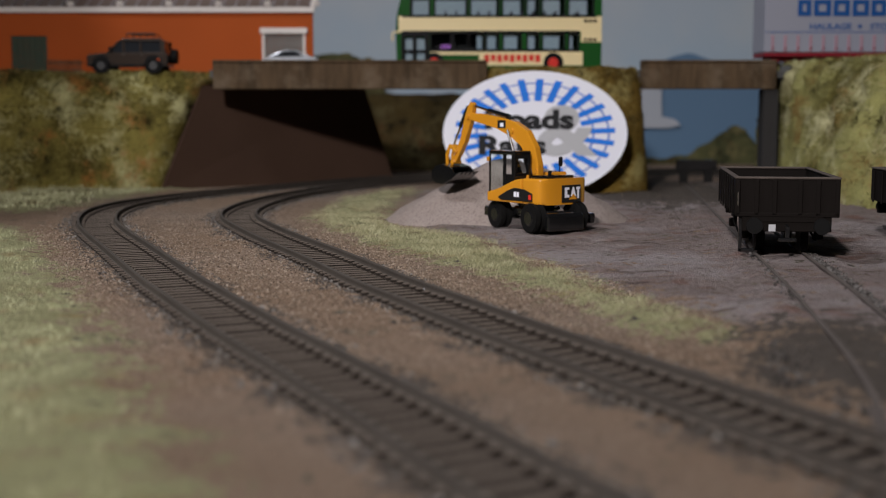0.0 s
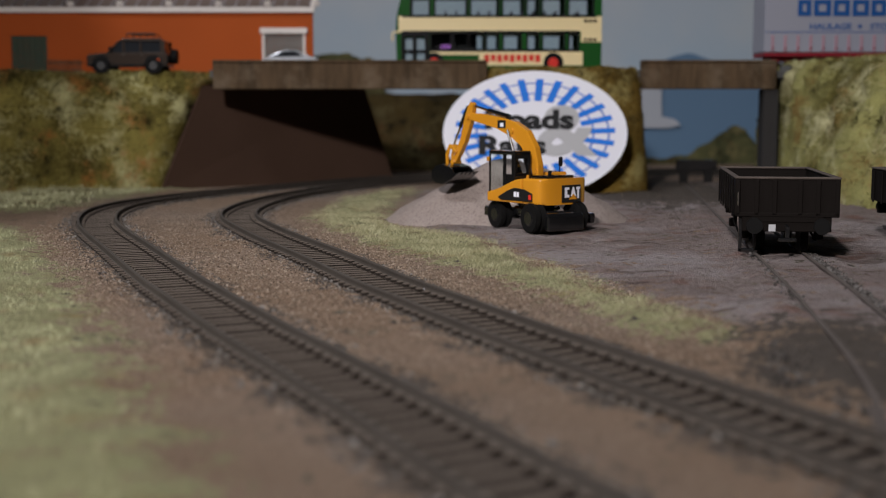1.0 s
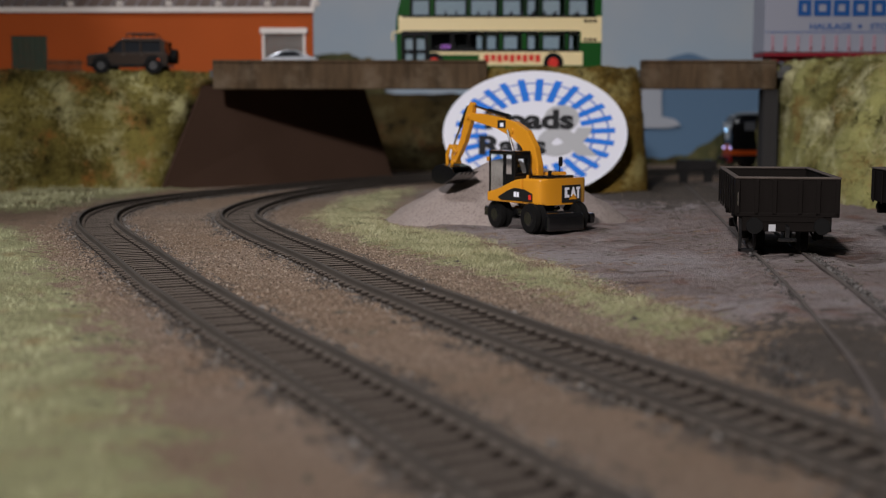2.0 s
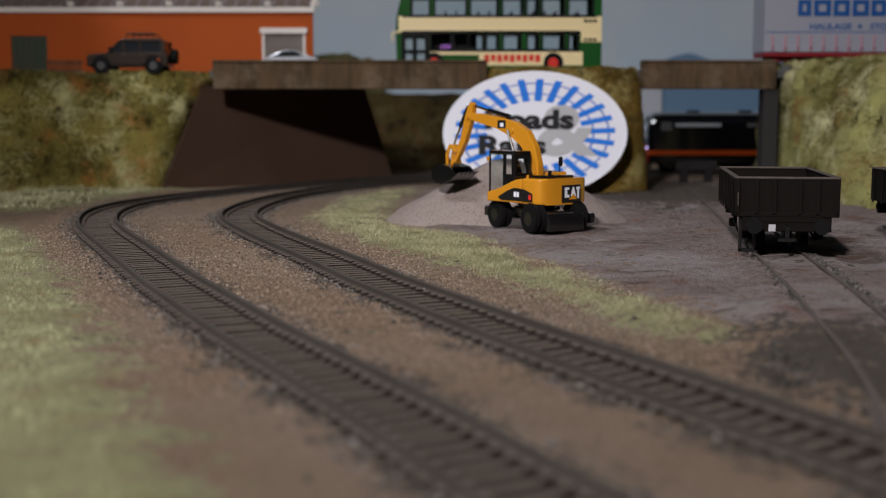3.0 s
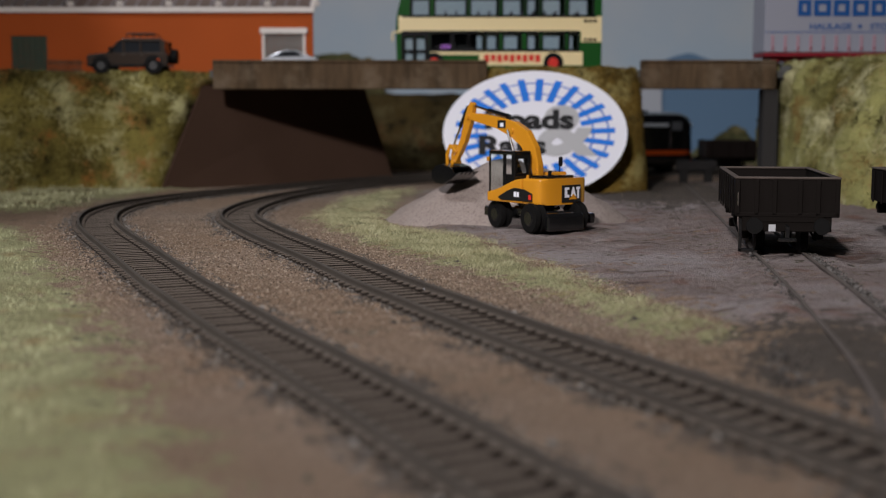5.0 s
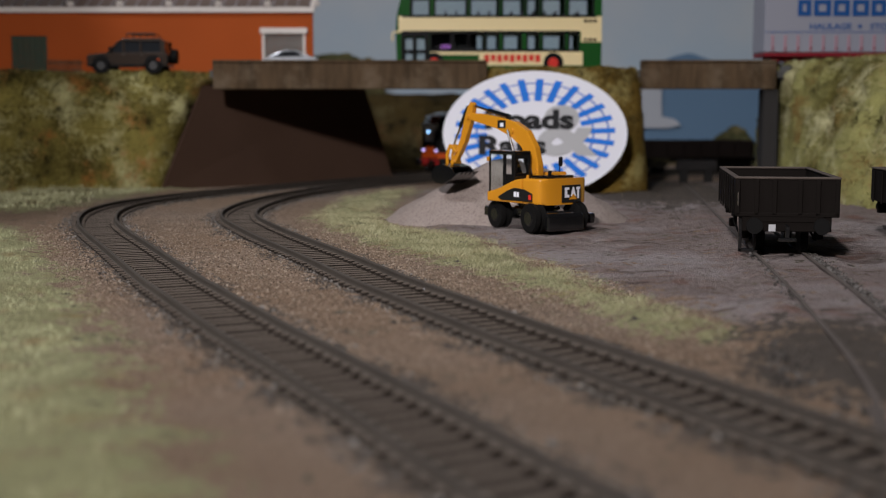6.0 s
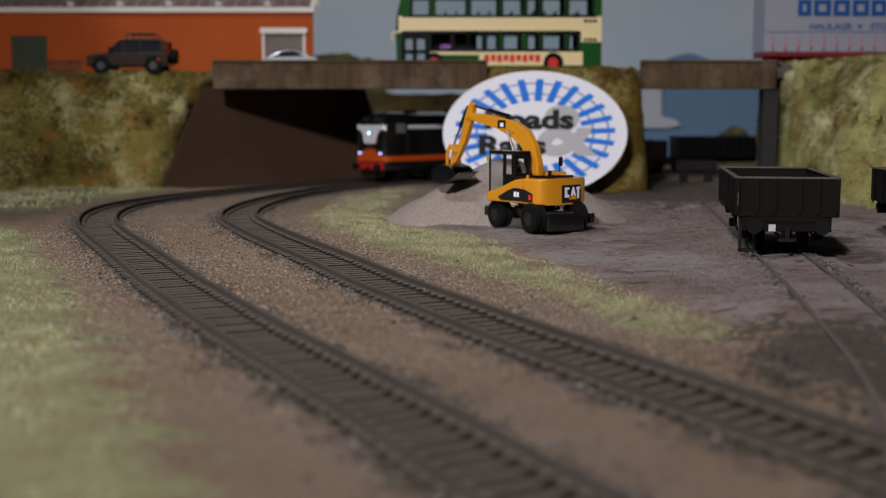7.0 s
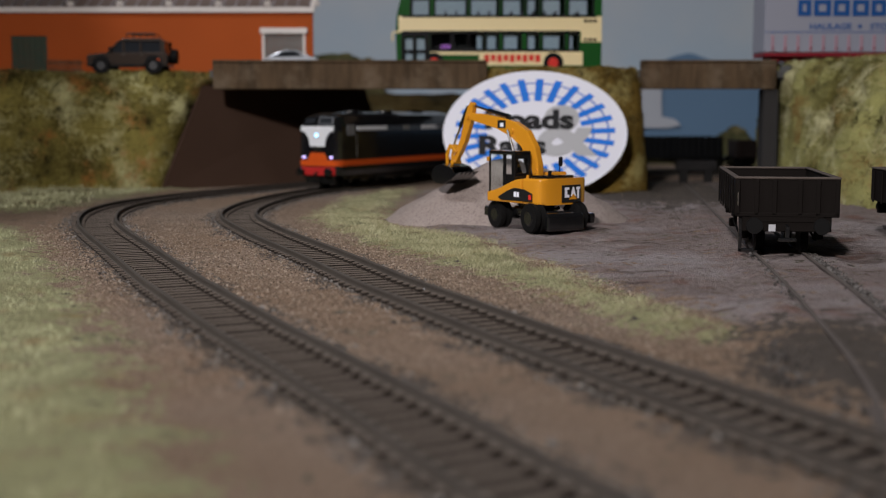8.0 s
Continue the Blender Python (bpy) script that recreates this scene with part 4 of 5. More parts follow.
# ---- train ----
def bogie(parent, y, gap, wheels, r=5.6):
    bm = bmesh.new()
    for s in (-1, 1):
        box(bm, s * 12.2 - 0.8, s * 12.2 + 0.8, y - gap / 2 - 7, y + gap / 2 + 7, 5.2, 8.6, 0.4)
        box(bm, s * 13.0 - 0.9, s * 13.0 + 0.9, y - 5, y + 5, 3.4, 7.0, 0.5)
        for k in (-0.5, 0.5):
            box(bm, s * 13.1 - 1.0, s * 13.1 + 1.0, y + k * gap - 2.2, y + k * gap + 2.2, 3.6, 8.0, 0.5)
    box(bm, -11.4, 11.4, y - 4, y + 4, 6.4, 9.0, 0.3)
    frame_ob = part("bogie", bm, BLACK, parent)
    for k in (-0.5, 0.5):
        bm = bmesh.new()
        cyl(bm, (-9.5, 0, 0), (9.5, 0, 0), 1.0, 1.0, 10)
        for s in (-1, 1):
            cyl(bm, (s * 7.4, 0, 0), (s * 9.8, 0, 0), r, r, 24)
            cyl(bm, (s * 6.8, 0, 0), (s * 7.4, 0, 0), r + 0.8, r + 0.8, 24)
            for a in range(6):
                cyl(bm, (s * 9.9, math.cos(a * math.pi / 3) * r * 0.55, math.sin(a * math.pi / 3) * r * 0.55), (s * 10.0, math.cos(a * math.pi / 3) * r * 0.55, math.sin(a * math.pi / 3) * r * 0.55), 0.7, 0.7, 8)
        axle = part("wheelset", bm, RUBBER, frame_ob)
        axle.location = (0, (y + k * gap) / 1000, r / 1000)
        wheels.append((axle, y + k * gap, r))
    return frame_ob


SPINNING = []


def body_ring(y, w, top, rake=0.0):
    half = [(w * 0.97, 8.5), (w, 12), (w, 38), (w * 0.97, 41.5), (w * 0.90, 44.6), (w * 0.76, top - 2.4), (w * 0.5, top - 0.9), (w * 0.2, top - 0.1)]
    pts = half + [(-x, z) for x, z in half[::-1]]
    return [(x, y - rake * max(0.0, z - 40.5), z) for x, z in pts]


def loft(bm, rings):
    made = [[bm.verts.new(p) for p in r] for r in rings]
    for a, b in zip(made, made[1:]):
        for i in range(len(a)):
            j = (i + 1) % len(a)
            bm.faces.new((a[i], a[j], b[j], b[i]))
    bm.faces.new(made[0])
    bm.faces.new(made[-1][::-1])
    return bm


def build_locomotive():
    L = 168.0
    loco = thing("locomotive", "glossy black diesel locomotive with white face, orange band and lit headlamp", "locomotive")
    ends = [(0.0, 13.6, 48.6, 0.42), (-1.6, 15.4, 49.6, 0.40), (-4.5, 16.8, 50.4, 0.34), (-9, 17.3, 50.8, 0.15), (-15, 17.4, 51.0, 0.0)]
    rings = [body_ring(y, w, t, r) for y, w, t, r in ends] + [body_ring(-L - y, w, t, -r) for y, w, t, r in ends[::-1]]
    bm = bmesh.new()
    loft(bm, rings)
    body = part("body", bm, LOCO_BLACK, loco)
    # orange band all round, wider on the nose
    bm = bmesh.new()
    outline = [(w + 0.15, y + (0.2 if y == 0 else 0)) for y, w, _, _ in ends] + [(w + 0.15, -L - y - (0.2 if y == 0 else 0)) for y, w, _, _ in ends[::-1]]
    outline = outline + [(-x, y) for x, y in outline[::-1]]
    prism(bm, outline, "z", 15.0, 18.9)
    part("waist_band", bm, LOCO_ORANGE, loco, "bright orange waist band")
    for front in (1, -1):
        y0 = 0.21 if front == 1 else -L - 0.21

        def face_plate(name, pts, d0, d1, material, label=""):
            bm = bmesh.new()
            prism(bm, pts, "y", y0 + front * d0, y0 + front * d1)
            return part(name, bm, material, body if name != "nose_plate" else loco, label)

        face_plate("nose_orange", [(-8.5, 18.7), (8.5, 18.7), (5.6, 23.8), (-5.6, 23.8)], -0.1, 0.15, LOCO_ORANGE)
        face_plate("nose_white", [(-13.4, 41.6), (13.4, 41.6), (13.4, 38.8), (9.4, 37.0), (7.0, 33.5), (6.0, 28.0), (-6.0, 28.0), (-7.0, 33.5), (-9.4, 37.0), (-13.4, 38.8)], -0.1, 0.35, LOCO_WHITE, "white painted nose shield")
        face_plate("nose_badge", [(-3.2, 24.8), (3.2, 24.8), (3.2, 27.6), (-3.2, 27.6)], -0.1, 0.3, CHROME)
        for s in (-1, 1):
            bm = bmesh.new()
            prism(bm, [(0, 37.6), (0, 42.0), (-9, 41.2), (-12, 40.2), (-5, 39.6)], "x", 0, 0.3)
            bmesh.ops.transform(bm, matrix=Matrix.Translation((s * 13.5, y0, 0)) @ Matrix.Rotation(radians(-s * 27), 4, "Z"), verts=bm.verts)
            if front == 1:
                part("cheek_white", bm, LOCO_WHITE, body)
            else:
                bm.free()
            # windscreens, raked with the cab
            tilt = Matrix.Translation((s * 6.3, y0 - front * 1.6, 45.0)) @ Matrix.Rotation(radians(front * 23), 4, "X") @ Matrix.Rotation(radians(-s * front * 8), 4, "Z")
            bm = bmesh.new()
            pierced(bm, -5.4, 5.4, -2.9, 2.9, [(-4.5, 4.5, -2.1, 2.1)], -0.4, 0.4)
            bmesh.ops.transform(bm, matrix=tilt, verts=bm.verts)
            fr = part("windscreen_frame", bm, CHROME, body, "bright metal windscreen frame")
            bm = bmesh.new()
            box(bm, -4.5, 4.5, -0.15, 0.15, -2.1, 2.1)
            bmesh.ops.transform(bm, matrix=tilt, verts=bm.verts)
            part("windscreen", bm, DARK_GLASS, fr)
            bm = bmesh.new()
            cyl(bm, (s * 11.2, y0 - front * 0.6, 20.8), (s * 11.2, y0 + front * 1.0, 20.8), 0.95, 0.8, 16)
            part("marker_lamp", bm, MARKER if front == 1 else CHROME, body, "small violet-white marker lamp")
            bm = bmesh.new()
            cyl(bm, (s * 11.3, y0 - front, 11.2), (s * 11.3, y0 + front * 4.6, 11.2), 1.5, 1.3, 14)
            cyl(bm, (s * 11.3, y0 + front * 4.6, 11.2), (s * 11.3, y0 + front * 5.4, 11.2), 2.9, 2.7, 18)
            part("buffer", bm, BLACK, body)
        bm = bmesh.new()
        cyl(bm, (0, y0 - front * 0.2, 35.6), (0, y0 + front * 1.2, 35.6), 1.9, 1.7, 20)
        rim = part("headlamp_rim", bm, CHROME, body)
        bm = bmesh.new()
        cyl(bm, (0, y0 + front * 1.1, 35.6), (0, y0 + front * 1.5, 35.6), 1.2, 1.0, 18)
        part("headlamp", bm, LAMP_WHITE if front == 1 else GLASS, rim, "glowing cool-white headlamp")
        bm = bmesh.new()
        box(bm, -14, 14, y0 - front * 1.2, y0 + front * 0.8, 8.6, 14.2, 0.3)
        bb = part("buffer_beam", bm, LOCO_RED, loco, "red buffer beam")
        bm = bmesh.new()
        cyl(bm, (0, y0 + front * 0.8, 10.5), (0, y0 + front * 4, 9.5), 0.8, 0.8, 8)
        box(bm, -3, 3, y0 + front * 2.6, y0 + front * 4.0, 5.4, 7.0, 0.3)
        part("coupling", bm, BLACK, bb)
        bm = bmesh.new()
        prism(bm, [(-13, 8.4), (13, 8.4), (11, 3.2), (-11, 3.2)], "y", y0 - front * 3.4, y0 - front * 2.0, 0.2)
        part("snow_plough", bm, BLACK, loco)
    # side windows, grilles and doors on both flanks
    for s in (-1, 1):
        x0, x1 = s * 17.35, s * 17.75
        for a, b, z0, z1, name, mat in ((-60, -22, 38.6, 41.4, "side_panel", LOCO_WHITE), (-146, -108, 38.6, 41.4, "side_panel", LOCO_WHITE), (-91, -82, 38.4, 41.4, "side_window", GREY_DOOR),
                                        (-19, -10, 35.5, 42.5, "cab_window", CAB_GLASS), (-158, -149, 35.5, 42.5, "cab_window", CAB_GLASS)):
            bm = bmesh.new()
            box(bm, x0, x1, a, b, z0, z1, 0.1)
            if z1 > 41:
                bmesh.ops.transform(bm, matrix=Matrix.Translation((-s * 0.25, 0, 0)), verts=bm.verts)
            part(name, bm, mat, body)
        for k in (-70, -98):
            bm = bmesh.new()
            for q in range(7):
                box(bm, s * 17.3, s * 17.65, k - 5, k + 5, 24 + q * 1.9, 25 + q * 1.9)
            part("grille", bm, LOCO_BLACK, body)
        for k in (-20.5, -147.5):
            bm = bmesh.new()
            cyl(bm, (s * 18, k, 20.5), (s * 18, k, 36), 0.3, 0.3, 8)
            part("hand_rail", bm, CHROME, body)
    for y in (-40, -84, -128):
        bm = bmesh.new()
        cyl(bm, (0, y, 50.2), (0, y, 52.2), 6.5, 6.0, 24)
        part("roof_fan", bm, LOCO_BLACK, body)
    bm = bmesh.new()
    box(bm, -13, 13, -106, -62, 4.0, 8.6, 1.2)
    part("fuel_tank", bm, BLACK, loco)
    wheels = []
    bogie(loco, -36, 34, wheels)
    bogie(loco, -L + 36, 34, wheels)
    SPINNING.append((loco, wheels, 0.0))
    return loco


def build_train_wagon(length, top, colour, label, ribs):
    w = thing("train_wagon", label, "wagon", group="wagons of the train")
    bm = bmesh.new()
    box(bm, -15, 15, -length + 4, -4, 9.0, 13.0, 0.4)
    part("underframe", bm, BLACK, w)
    for s in (-1, 1):
        bm = bmesh.new()
        box(bm, s * 16.2 - 0.7, s * 16.2 + 0.7, -length + 5, -5, 12.8, top, 0.2)
        side = part("side_panel", bm, colour, w)
        for k in range(ribs):
            y = -7 - k * (length - 14) / (ribs - 1)
            bm = bmesh.new()
            box(bm, s * 17.2 - 0.4, s * 17.2 + 0.4, y - 0.8, y + 0.8, 12, top + 0.6, 0.15)
            part("stanchion", bm, colour, side)
    for y in (-4.2, -length + 4.2):
        bm = bmesh.new()
        box(bm, -16, 16, y - 0.7, y + 0.7, 12.8, top, 0.2)
        part("end_panel", bm, colour, w)
        d = 1 if y > -10 else -1
        for x in (-11.3, 11.3):
            bm = bmesh.new()
            cyl(bm, (x, y, 11), (x, y + d * 3.6, 11), 1.6, 2.4, 12)
            part("buffer", bm, BLACK, w)
    bm = bmesh.new()
    box(bm, -15.4, 15.4, -length + 5, -5, 13.1, 14.2)
    part("floor", bm, colour, w)
    wheels = []
    bogie(w, -20, 22, wheels, 5.0)
    bogie(w, -length + 20, 22, wheels, 5.0)
    SPINNING.append((w, wheels, 0.0))
    return w


DARK_GLASS = paint("dark_windscreen", (0.02, 0.022, 0.026), 0.06, 0.1, 100)
CAB_GLASS = paint("grey_cab_glazing", (0.16, 0.16, 0.17), 0.12, 0.1, 100)
MARKER = glow("marker_glow", (0.62, 0.5, 1.0), 1.6)
TRAIN_BROWN = paint("dark_rust_wagon", (0.030, 0.020, 0.017), 0.7, 0.3, 120)
TRAIN_BLACK = paint("sooty_wagon", (0.018, 0.018, 0.019), 0.7, 0.3, 120)
loco = build_locomotive()
TRAIN = [(loco, 168, 36, 0), (build_train_wagon(113, 27.0, TRAIN_BROWN, "low dark brown bogie wagon behind the locomotive", 8), 113, 20, 178),
         (build_train_wagon(126, 30.0, TRAIN_BLACK, "long sooty black stanchioned bogie wagon in the train", 22), 126, 20, 294),
         (build_train_wagon(118, 27.0, TRAIN_BROWN, "low dark brown bogie wagon at the train's rear", 8), 118, 20, 425)]


# ---- bus on the bridge ----
def build_bus():
    bus = thing("double_deck_bus", "green and cream double-deck bus on the road bridge", "bus", pose(0, 0.868, 0.0806))
    x0, x1, depth = -33.5, 114.5, 33.0
    lower = [(x, y, 15.2, 27.0) for x, y in ((-29, -21.5), (-20, -12.5), (-9, 6), (7.5, 18), (19, 29.5), (31.5, 40), (43.5, 56), (61, 69), (72, 87.5), (91, 97.5))]
    lower[0], lower[1] = (-28.5, -21.5, 4.5, 25), (-20.0, -12.8, 4.5, 25)
    upper = [(x, y, 39.5, 53.4) for x, y in ((-23, -10), (-6, 17), (20, 40), (43, 58), (60.5, 69), (71.5, 87.5), (90.5, 108))]
    for s, y in (("near", 0.0), ("far", depth - 1.4)):
        bm = bmesh.new()
        pierced(bm, x0 + 4, x1, 1.5, 27.9, lower, y, y + 1.4)
        part("lower_side", bm, BUS_GREEN, bus)
        bm = bmesh.new()
        box(bm, x0 + 1.5, x1, y, y + 1.4, 27.9, 39.0, 0.2)
        part("upper_panel", bm, BUS_CREAM, bus, "cream painted panel")
        bm = bmesh.new()
        pierced(bm, x0 + 3, x1, 39.0, 56.0, upper, y, y + 1.4)
        part("upper_side", bm, BUS_GREEN, bus)
        out = y - 0.35 if s == "near" else y + 1.45
        for a, b, c, d, mat, nm in ((26, 101, 3.8, 13.6, BUS_CREAM, "skirt_panel"), (-9, 25.8, 11.4, 13.6, BUS_CREAM, "waist_line"), (99.5, x1, 20.5, 27.9, BUS_CREAM, "rear_corner_panel"),
                                    (x0 + 4, 98.5, 27.0, 28.6, BLACK, "window_trim"), (x0 + 4, 98.5, 13.65, 15.1, BLACK, "window_trim"), (x0 + 4, x1 - 4, 38.2, 39.4, BLACK, "window_trim")):
            bm = bmesh.new()
            box(bm, a, b, out, out + 0.3, c, d)
            part(nm, bm, mat, bus)
        for h in lower + upper:
            bm = bmesh.new()
            box(bm, h[0], h[1], y + 0.6, y + 0.8, h[2], h[3])
            part("window", bm, GLASS, bus).visible_shadow = False
            bm = bmesh.new()
            pierced(bm, h[0] - 0.9, h[1] + 0.9, h[2] - 0.7, h[3] + 0.7, [(h[0] + 0.5, h[1] - 0.5, h[2] + 0.4, h[3] - 0.4)], out + 0.1, out + 0.6)
            part("window_frame", bm, BLACK, bus)
        if s == "near":
            bm = bmesh.new()
            pierced(bm, -30.2, -10.2, 2.4, 27.2, [lower[0], lower[1]], out - 0.2, out + 0.25)
            part("door_surround", bm, BLACK, bus)
            for k in range(9):
                bm = bmesh.new()
                box(bm, 30 + k * 4.6, 33.4 + k * 4.6, out - 0.2, out - 0.05, 6.2 + (k % 2) * 0.8, 11.6)
                part("advert_bar", bm, RED, bus, "red unreadable advertising bar")
            for z in (21.2, 34.6):
                bm = bmesh.new()
                for k in range(3):
                    box(bm, 101.5 + k * 3.4, 104 + k * 3.4, out - 0.2, out - 0.05, z, z + 2.0)
                part("fleet_mark", bm, BLACK, bus)
        for x in (-6.5, 79.8):
            bm = bmesh.new()
            cyl(bm, (x, out + 0.1, 5.9), (x, out - 0.3, 5.9), 7.2, 7.2, 28)
            arch = part("wheel_arch", bm, BLACK, bus)
            bm = bmesh.new()
            cyl(bm, (x, y + 4, 5.6), (x, out - 0.5 if s == "near" else out + 0.9, 5.6), 5.6, 5.4, 28)
            tyre = part("wheel", bm, RUBBER, bus)
            bm = bmesh.new()
            yy = out - 0.6 if s == "near" else out + 1.0
            cyl(bm, (x, yy + 0.2, 5.6), (x, yy - 0.3, 5.6), 3.9, 3.2, 24)
            part("hub", bm, RED, tyre, "bright red wheel hub")
    bm = bmesh.new()
    box(bm, x0 + 3, x1, 0.1, depth - 0.1, 56.0, 58.5, 0.8, None, 2)
    part("roof", bm, BUS_GREEN, bus)
    bm = bmesh.new()
    box(bm, x0 + 5, x1 - 2, 1.5, depth - 1.5, 30.5, 31.6)
    part("upper_floor", bm, GREY_DOOR, bus)
    bm = bmesh.new()
    box(bm, x0 + 5, x1 - 2, 1.5, depth - 1.5, 2.0, 4.2)
    part("lower_floor", bm, BLACK, bus)
    bm = bmesh.new()
    box(bm, x1 - 1.4, x1, 1.5, depth - 1.5, 1.5, 56)
    part("rear_end", bm, BUS_GREEN, bus)
    bm = bmesh.new()
    prism(bm, [(x0, 2), (x0 + 4, 2), (x0 + 4, 27.5), (x0 + 1.4, 27.9), (x0 + 1.5, 39), (x0 + 5, 56), (x0 + 4, 56), (x0, 39), (x0 - 0.6, 28)], "y", 0.2, depth - 0.2, 0.3)
    part("front_end", bm, BUS_GREEN, bus)
    bm = bmesh.new()
    box(bm, x0 - 0.2, x0 + 0.8, 2, depth - 2, 8, 26, 0.2)
    part("front_screen", bm, DARK_GLASS, bus)
    bm = bmesh.new()
    box(bm, x0 - 3.6, x0 - 2.2, -1.6, 0.6, 21, 27, 0.4)
    box(bm, x0 - 3, x0 + 3, -0.6, 0.2, 27, 28.4, 0.2)
    part("mirror", bm, BUS_CREAM, bus)
    for z in (4.2, 31.6):
        for k in range(13):
            x = -2 + k * 8.0
            for y in (4, 20):
                bm = bmesh.new()
                box(bm, x, x + 4, y, y + 9, z, z + 4.6, 0.5)
                box(bm, x + 3, x + 4.4, y, y + 9, z, z + 11.5, 0.5)
                if z < 10 and k < 5:
                    bm.free()
                    continue
                part("seat", bm, SEAT, bus)
    bm = bmesh.new()
    box(bm, -8.5, 25, 18, 19, 4.2, 27.5)
    part("bulkhead", bm, BLACK, bus)
    bm = bmesh.new()
    box(bm, -2, 7, 6, 14, 14, 19, 1)
    part("luggage", bm, PURPLE, bus, "purple blob inside the bus")
    return bus


SEAT = paint("dark_seat", (0.04, 0.04, 0.05), 0.7, 0.2, 60)
PURPLE = paint("purple_trim", (0.22, 0.08, 0.30), 0.6, 0.2, 60)
build_bus()


# ---- factory ----
def build_factory():
    f = thing("factory", "orange-red brick factory with white eaves and slate roof", "building", pose(0, 0.932, 0.0772))
    x0, x1, depth, h = -347.0, -100.8, 58.0, 51.5
    holes = [(-335, -307, 0, 32.5), (-138.4, -108.4, 0, 34)]
    bm = bmesh.new()
    pierced(bm, x0, x1, 0, h, holes, 0, 3)
    wall_ob = part("wall", bm, BRICK_RED, f)
    for plan in ([(x0, 3), (x0 + 3, 3), (x0 + 3, depth - 5), (x0, depth - 5)], [(x1 - 3, 3), (x1, 3), (x1 - 6.5, depth - 5), (x1 - 9.5, depth - 5)]):
        bm = bmesh.new()
        prism(bm, plan, "z", 0, h)
        part("wall", bm, BRICK_RED, f)
    bm = bmesh.new()
    for k in range(16):
        box(bm, x0 + 0.5, x1 - 0.5, -0.12, 0.0, 2 + k * 3.0, 2.25 + k * 3.0)
    part("brick_course", bm, BRICK_DARK, wall_ob)
    bm = bmesh.new()
    box(bm, -335, -307, 1.2, 2.2, 0, 32.5)
    door = part("green_door", bm, GREEN_DOOR, f, "large dark green sliding door")
    for k in range(6):
        bm = bmesh.new()
        box(bm, -334.5 + k * 4.7, -330.4 + k * 4.7, 0.7, 1.2, 0.4, 32)
        part("door_board", bm, GREEN_DOOR, door)
    bm = bmesh.new()
    box(bm, -138.4, -108.4, 1.6, 2.4, 0, 34)
    door = part("loading_door", bm, GREY_DOOR, f, "grey roller door")
    for k in range(14):
        bm = bmesh.new()
        box(bm, -138.0, -108.8, 1.2, 1.6, 0.6 + k * 2.35, 2.5 + k * 2.35)
        part("slat", bm, GREY_DOOR, door)
    bm = bmesh.new()
    for x, w, z0, z1 in ((-129, 2.5, 5, 12), (-125, 1.5, 5, 9), (-118, 7, 9, 13), (-112, 2, 4, 12)):
        box(bm, x, x + w, 0.9, 1.15, z0, z1)
    part("door_marking", bm, BLACK, door, "dark unreadable marking")
    for b in ((-140.2, -138.2, -0.6, 1.5, 0, 34), (-108.6, -106.6, -0.6, 1.5, 0, 34), (-141.6, -105.2, -1.6, 1.5, 34, 38.4)):
        bm = bmesh.new()
        box(bm, *b, 0.2)
        part("door_frame", bm, WHITE_TRIM, f, "white door surround")
    bm = bmesh.new()
    box(bm, x0 - 1, x1 + 1.6, -2.4, 0.4, h - 1.5, h + 2.6, 0.3)
    part("eaves_board", bm, WHITE_TRIM, f, "white eaves board and gutter")
    slope = Matrix.Translation((0, -1.5, h + 2.6)) @ Matrix.Rotation(radians(24), 4, "X")
    bm = bmesh.new()
    box(bm, x0, x1, 0, 55, -1.0, 0.4)
    bmesh.ops.transform(bm, matrix=slope, verts=bm.verts)
    roof = part("roof", bm, SLATE, f, "grey-brown slate roof")
    for a in range(5):
        bm = bmesh.new()
        xa = -288 + a * 38
        box(bm, xa, xa + 33, 3, 40, 0.45, 1.1, 0.1)
        bmesh.ops.transform(bm, matrix=slope, verts=bm.verts)
        part("roof_light", bm, ROOF_LIGHT, roof, "brownish translucent roof light")
    for a in range(26):
        bm = bmesh.new()
        xa = x0 + 4 + a * 9.6
        box(bm, xa, xa + 0.9, 0.2, 55, 0.4, 1.5)
        bmesh.ops.transform(bm, matrix=slope, verts=bm.verts)
        part("roof_rib", bm, SLATE_PALE, roof)
    for a in range(6):
        bm = bmesh.new()
        xa = -290 + a * 38
        box(bm, xa, xa + 5, 1.0, 2.6, 0.5, 4.0)
        bmesh.ops.transform(bm, matrix=slope, verts=bm.verts)
        part("roof_bracket", bm, WHITE_TRIM, roof)
    bm = bmesh.new()
    box(bm, x1 - 1.2, x1 + 2.6, -0.5, 55, -1.5, 2.2, 0.2)
    bmesh.ops.transform(bm, matrix=slope, verts=bm.verts)
    part("barge_board", bm, WHITE_TRIM, roof, "white barge board")
    bm = bmesh.new()
    box(bm, x0, x1 - 6.5, 53, 58, 0, h + 23)
    part("rear_wall", bm, BRICK_RED, f)
    return f


BRICK_DARK = paint("brick_mortar_shadow", (0.36, 0.085, 0.025), 0.85, 0.2, 80)
ROOF_LIGHT = paint("brown_roof_light", (0.165, 0.115, 0.095), 0.5, 0.2, 60)
SLATE_PALE = paint("pale_roof_rib", (0.33, 0.31, 0.33), 0.7, 0.2, 60)
build_factory()


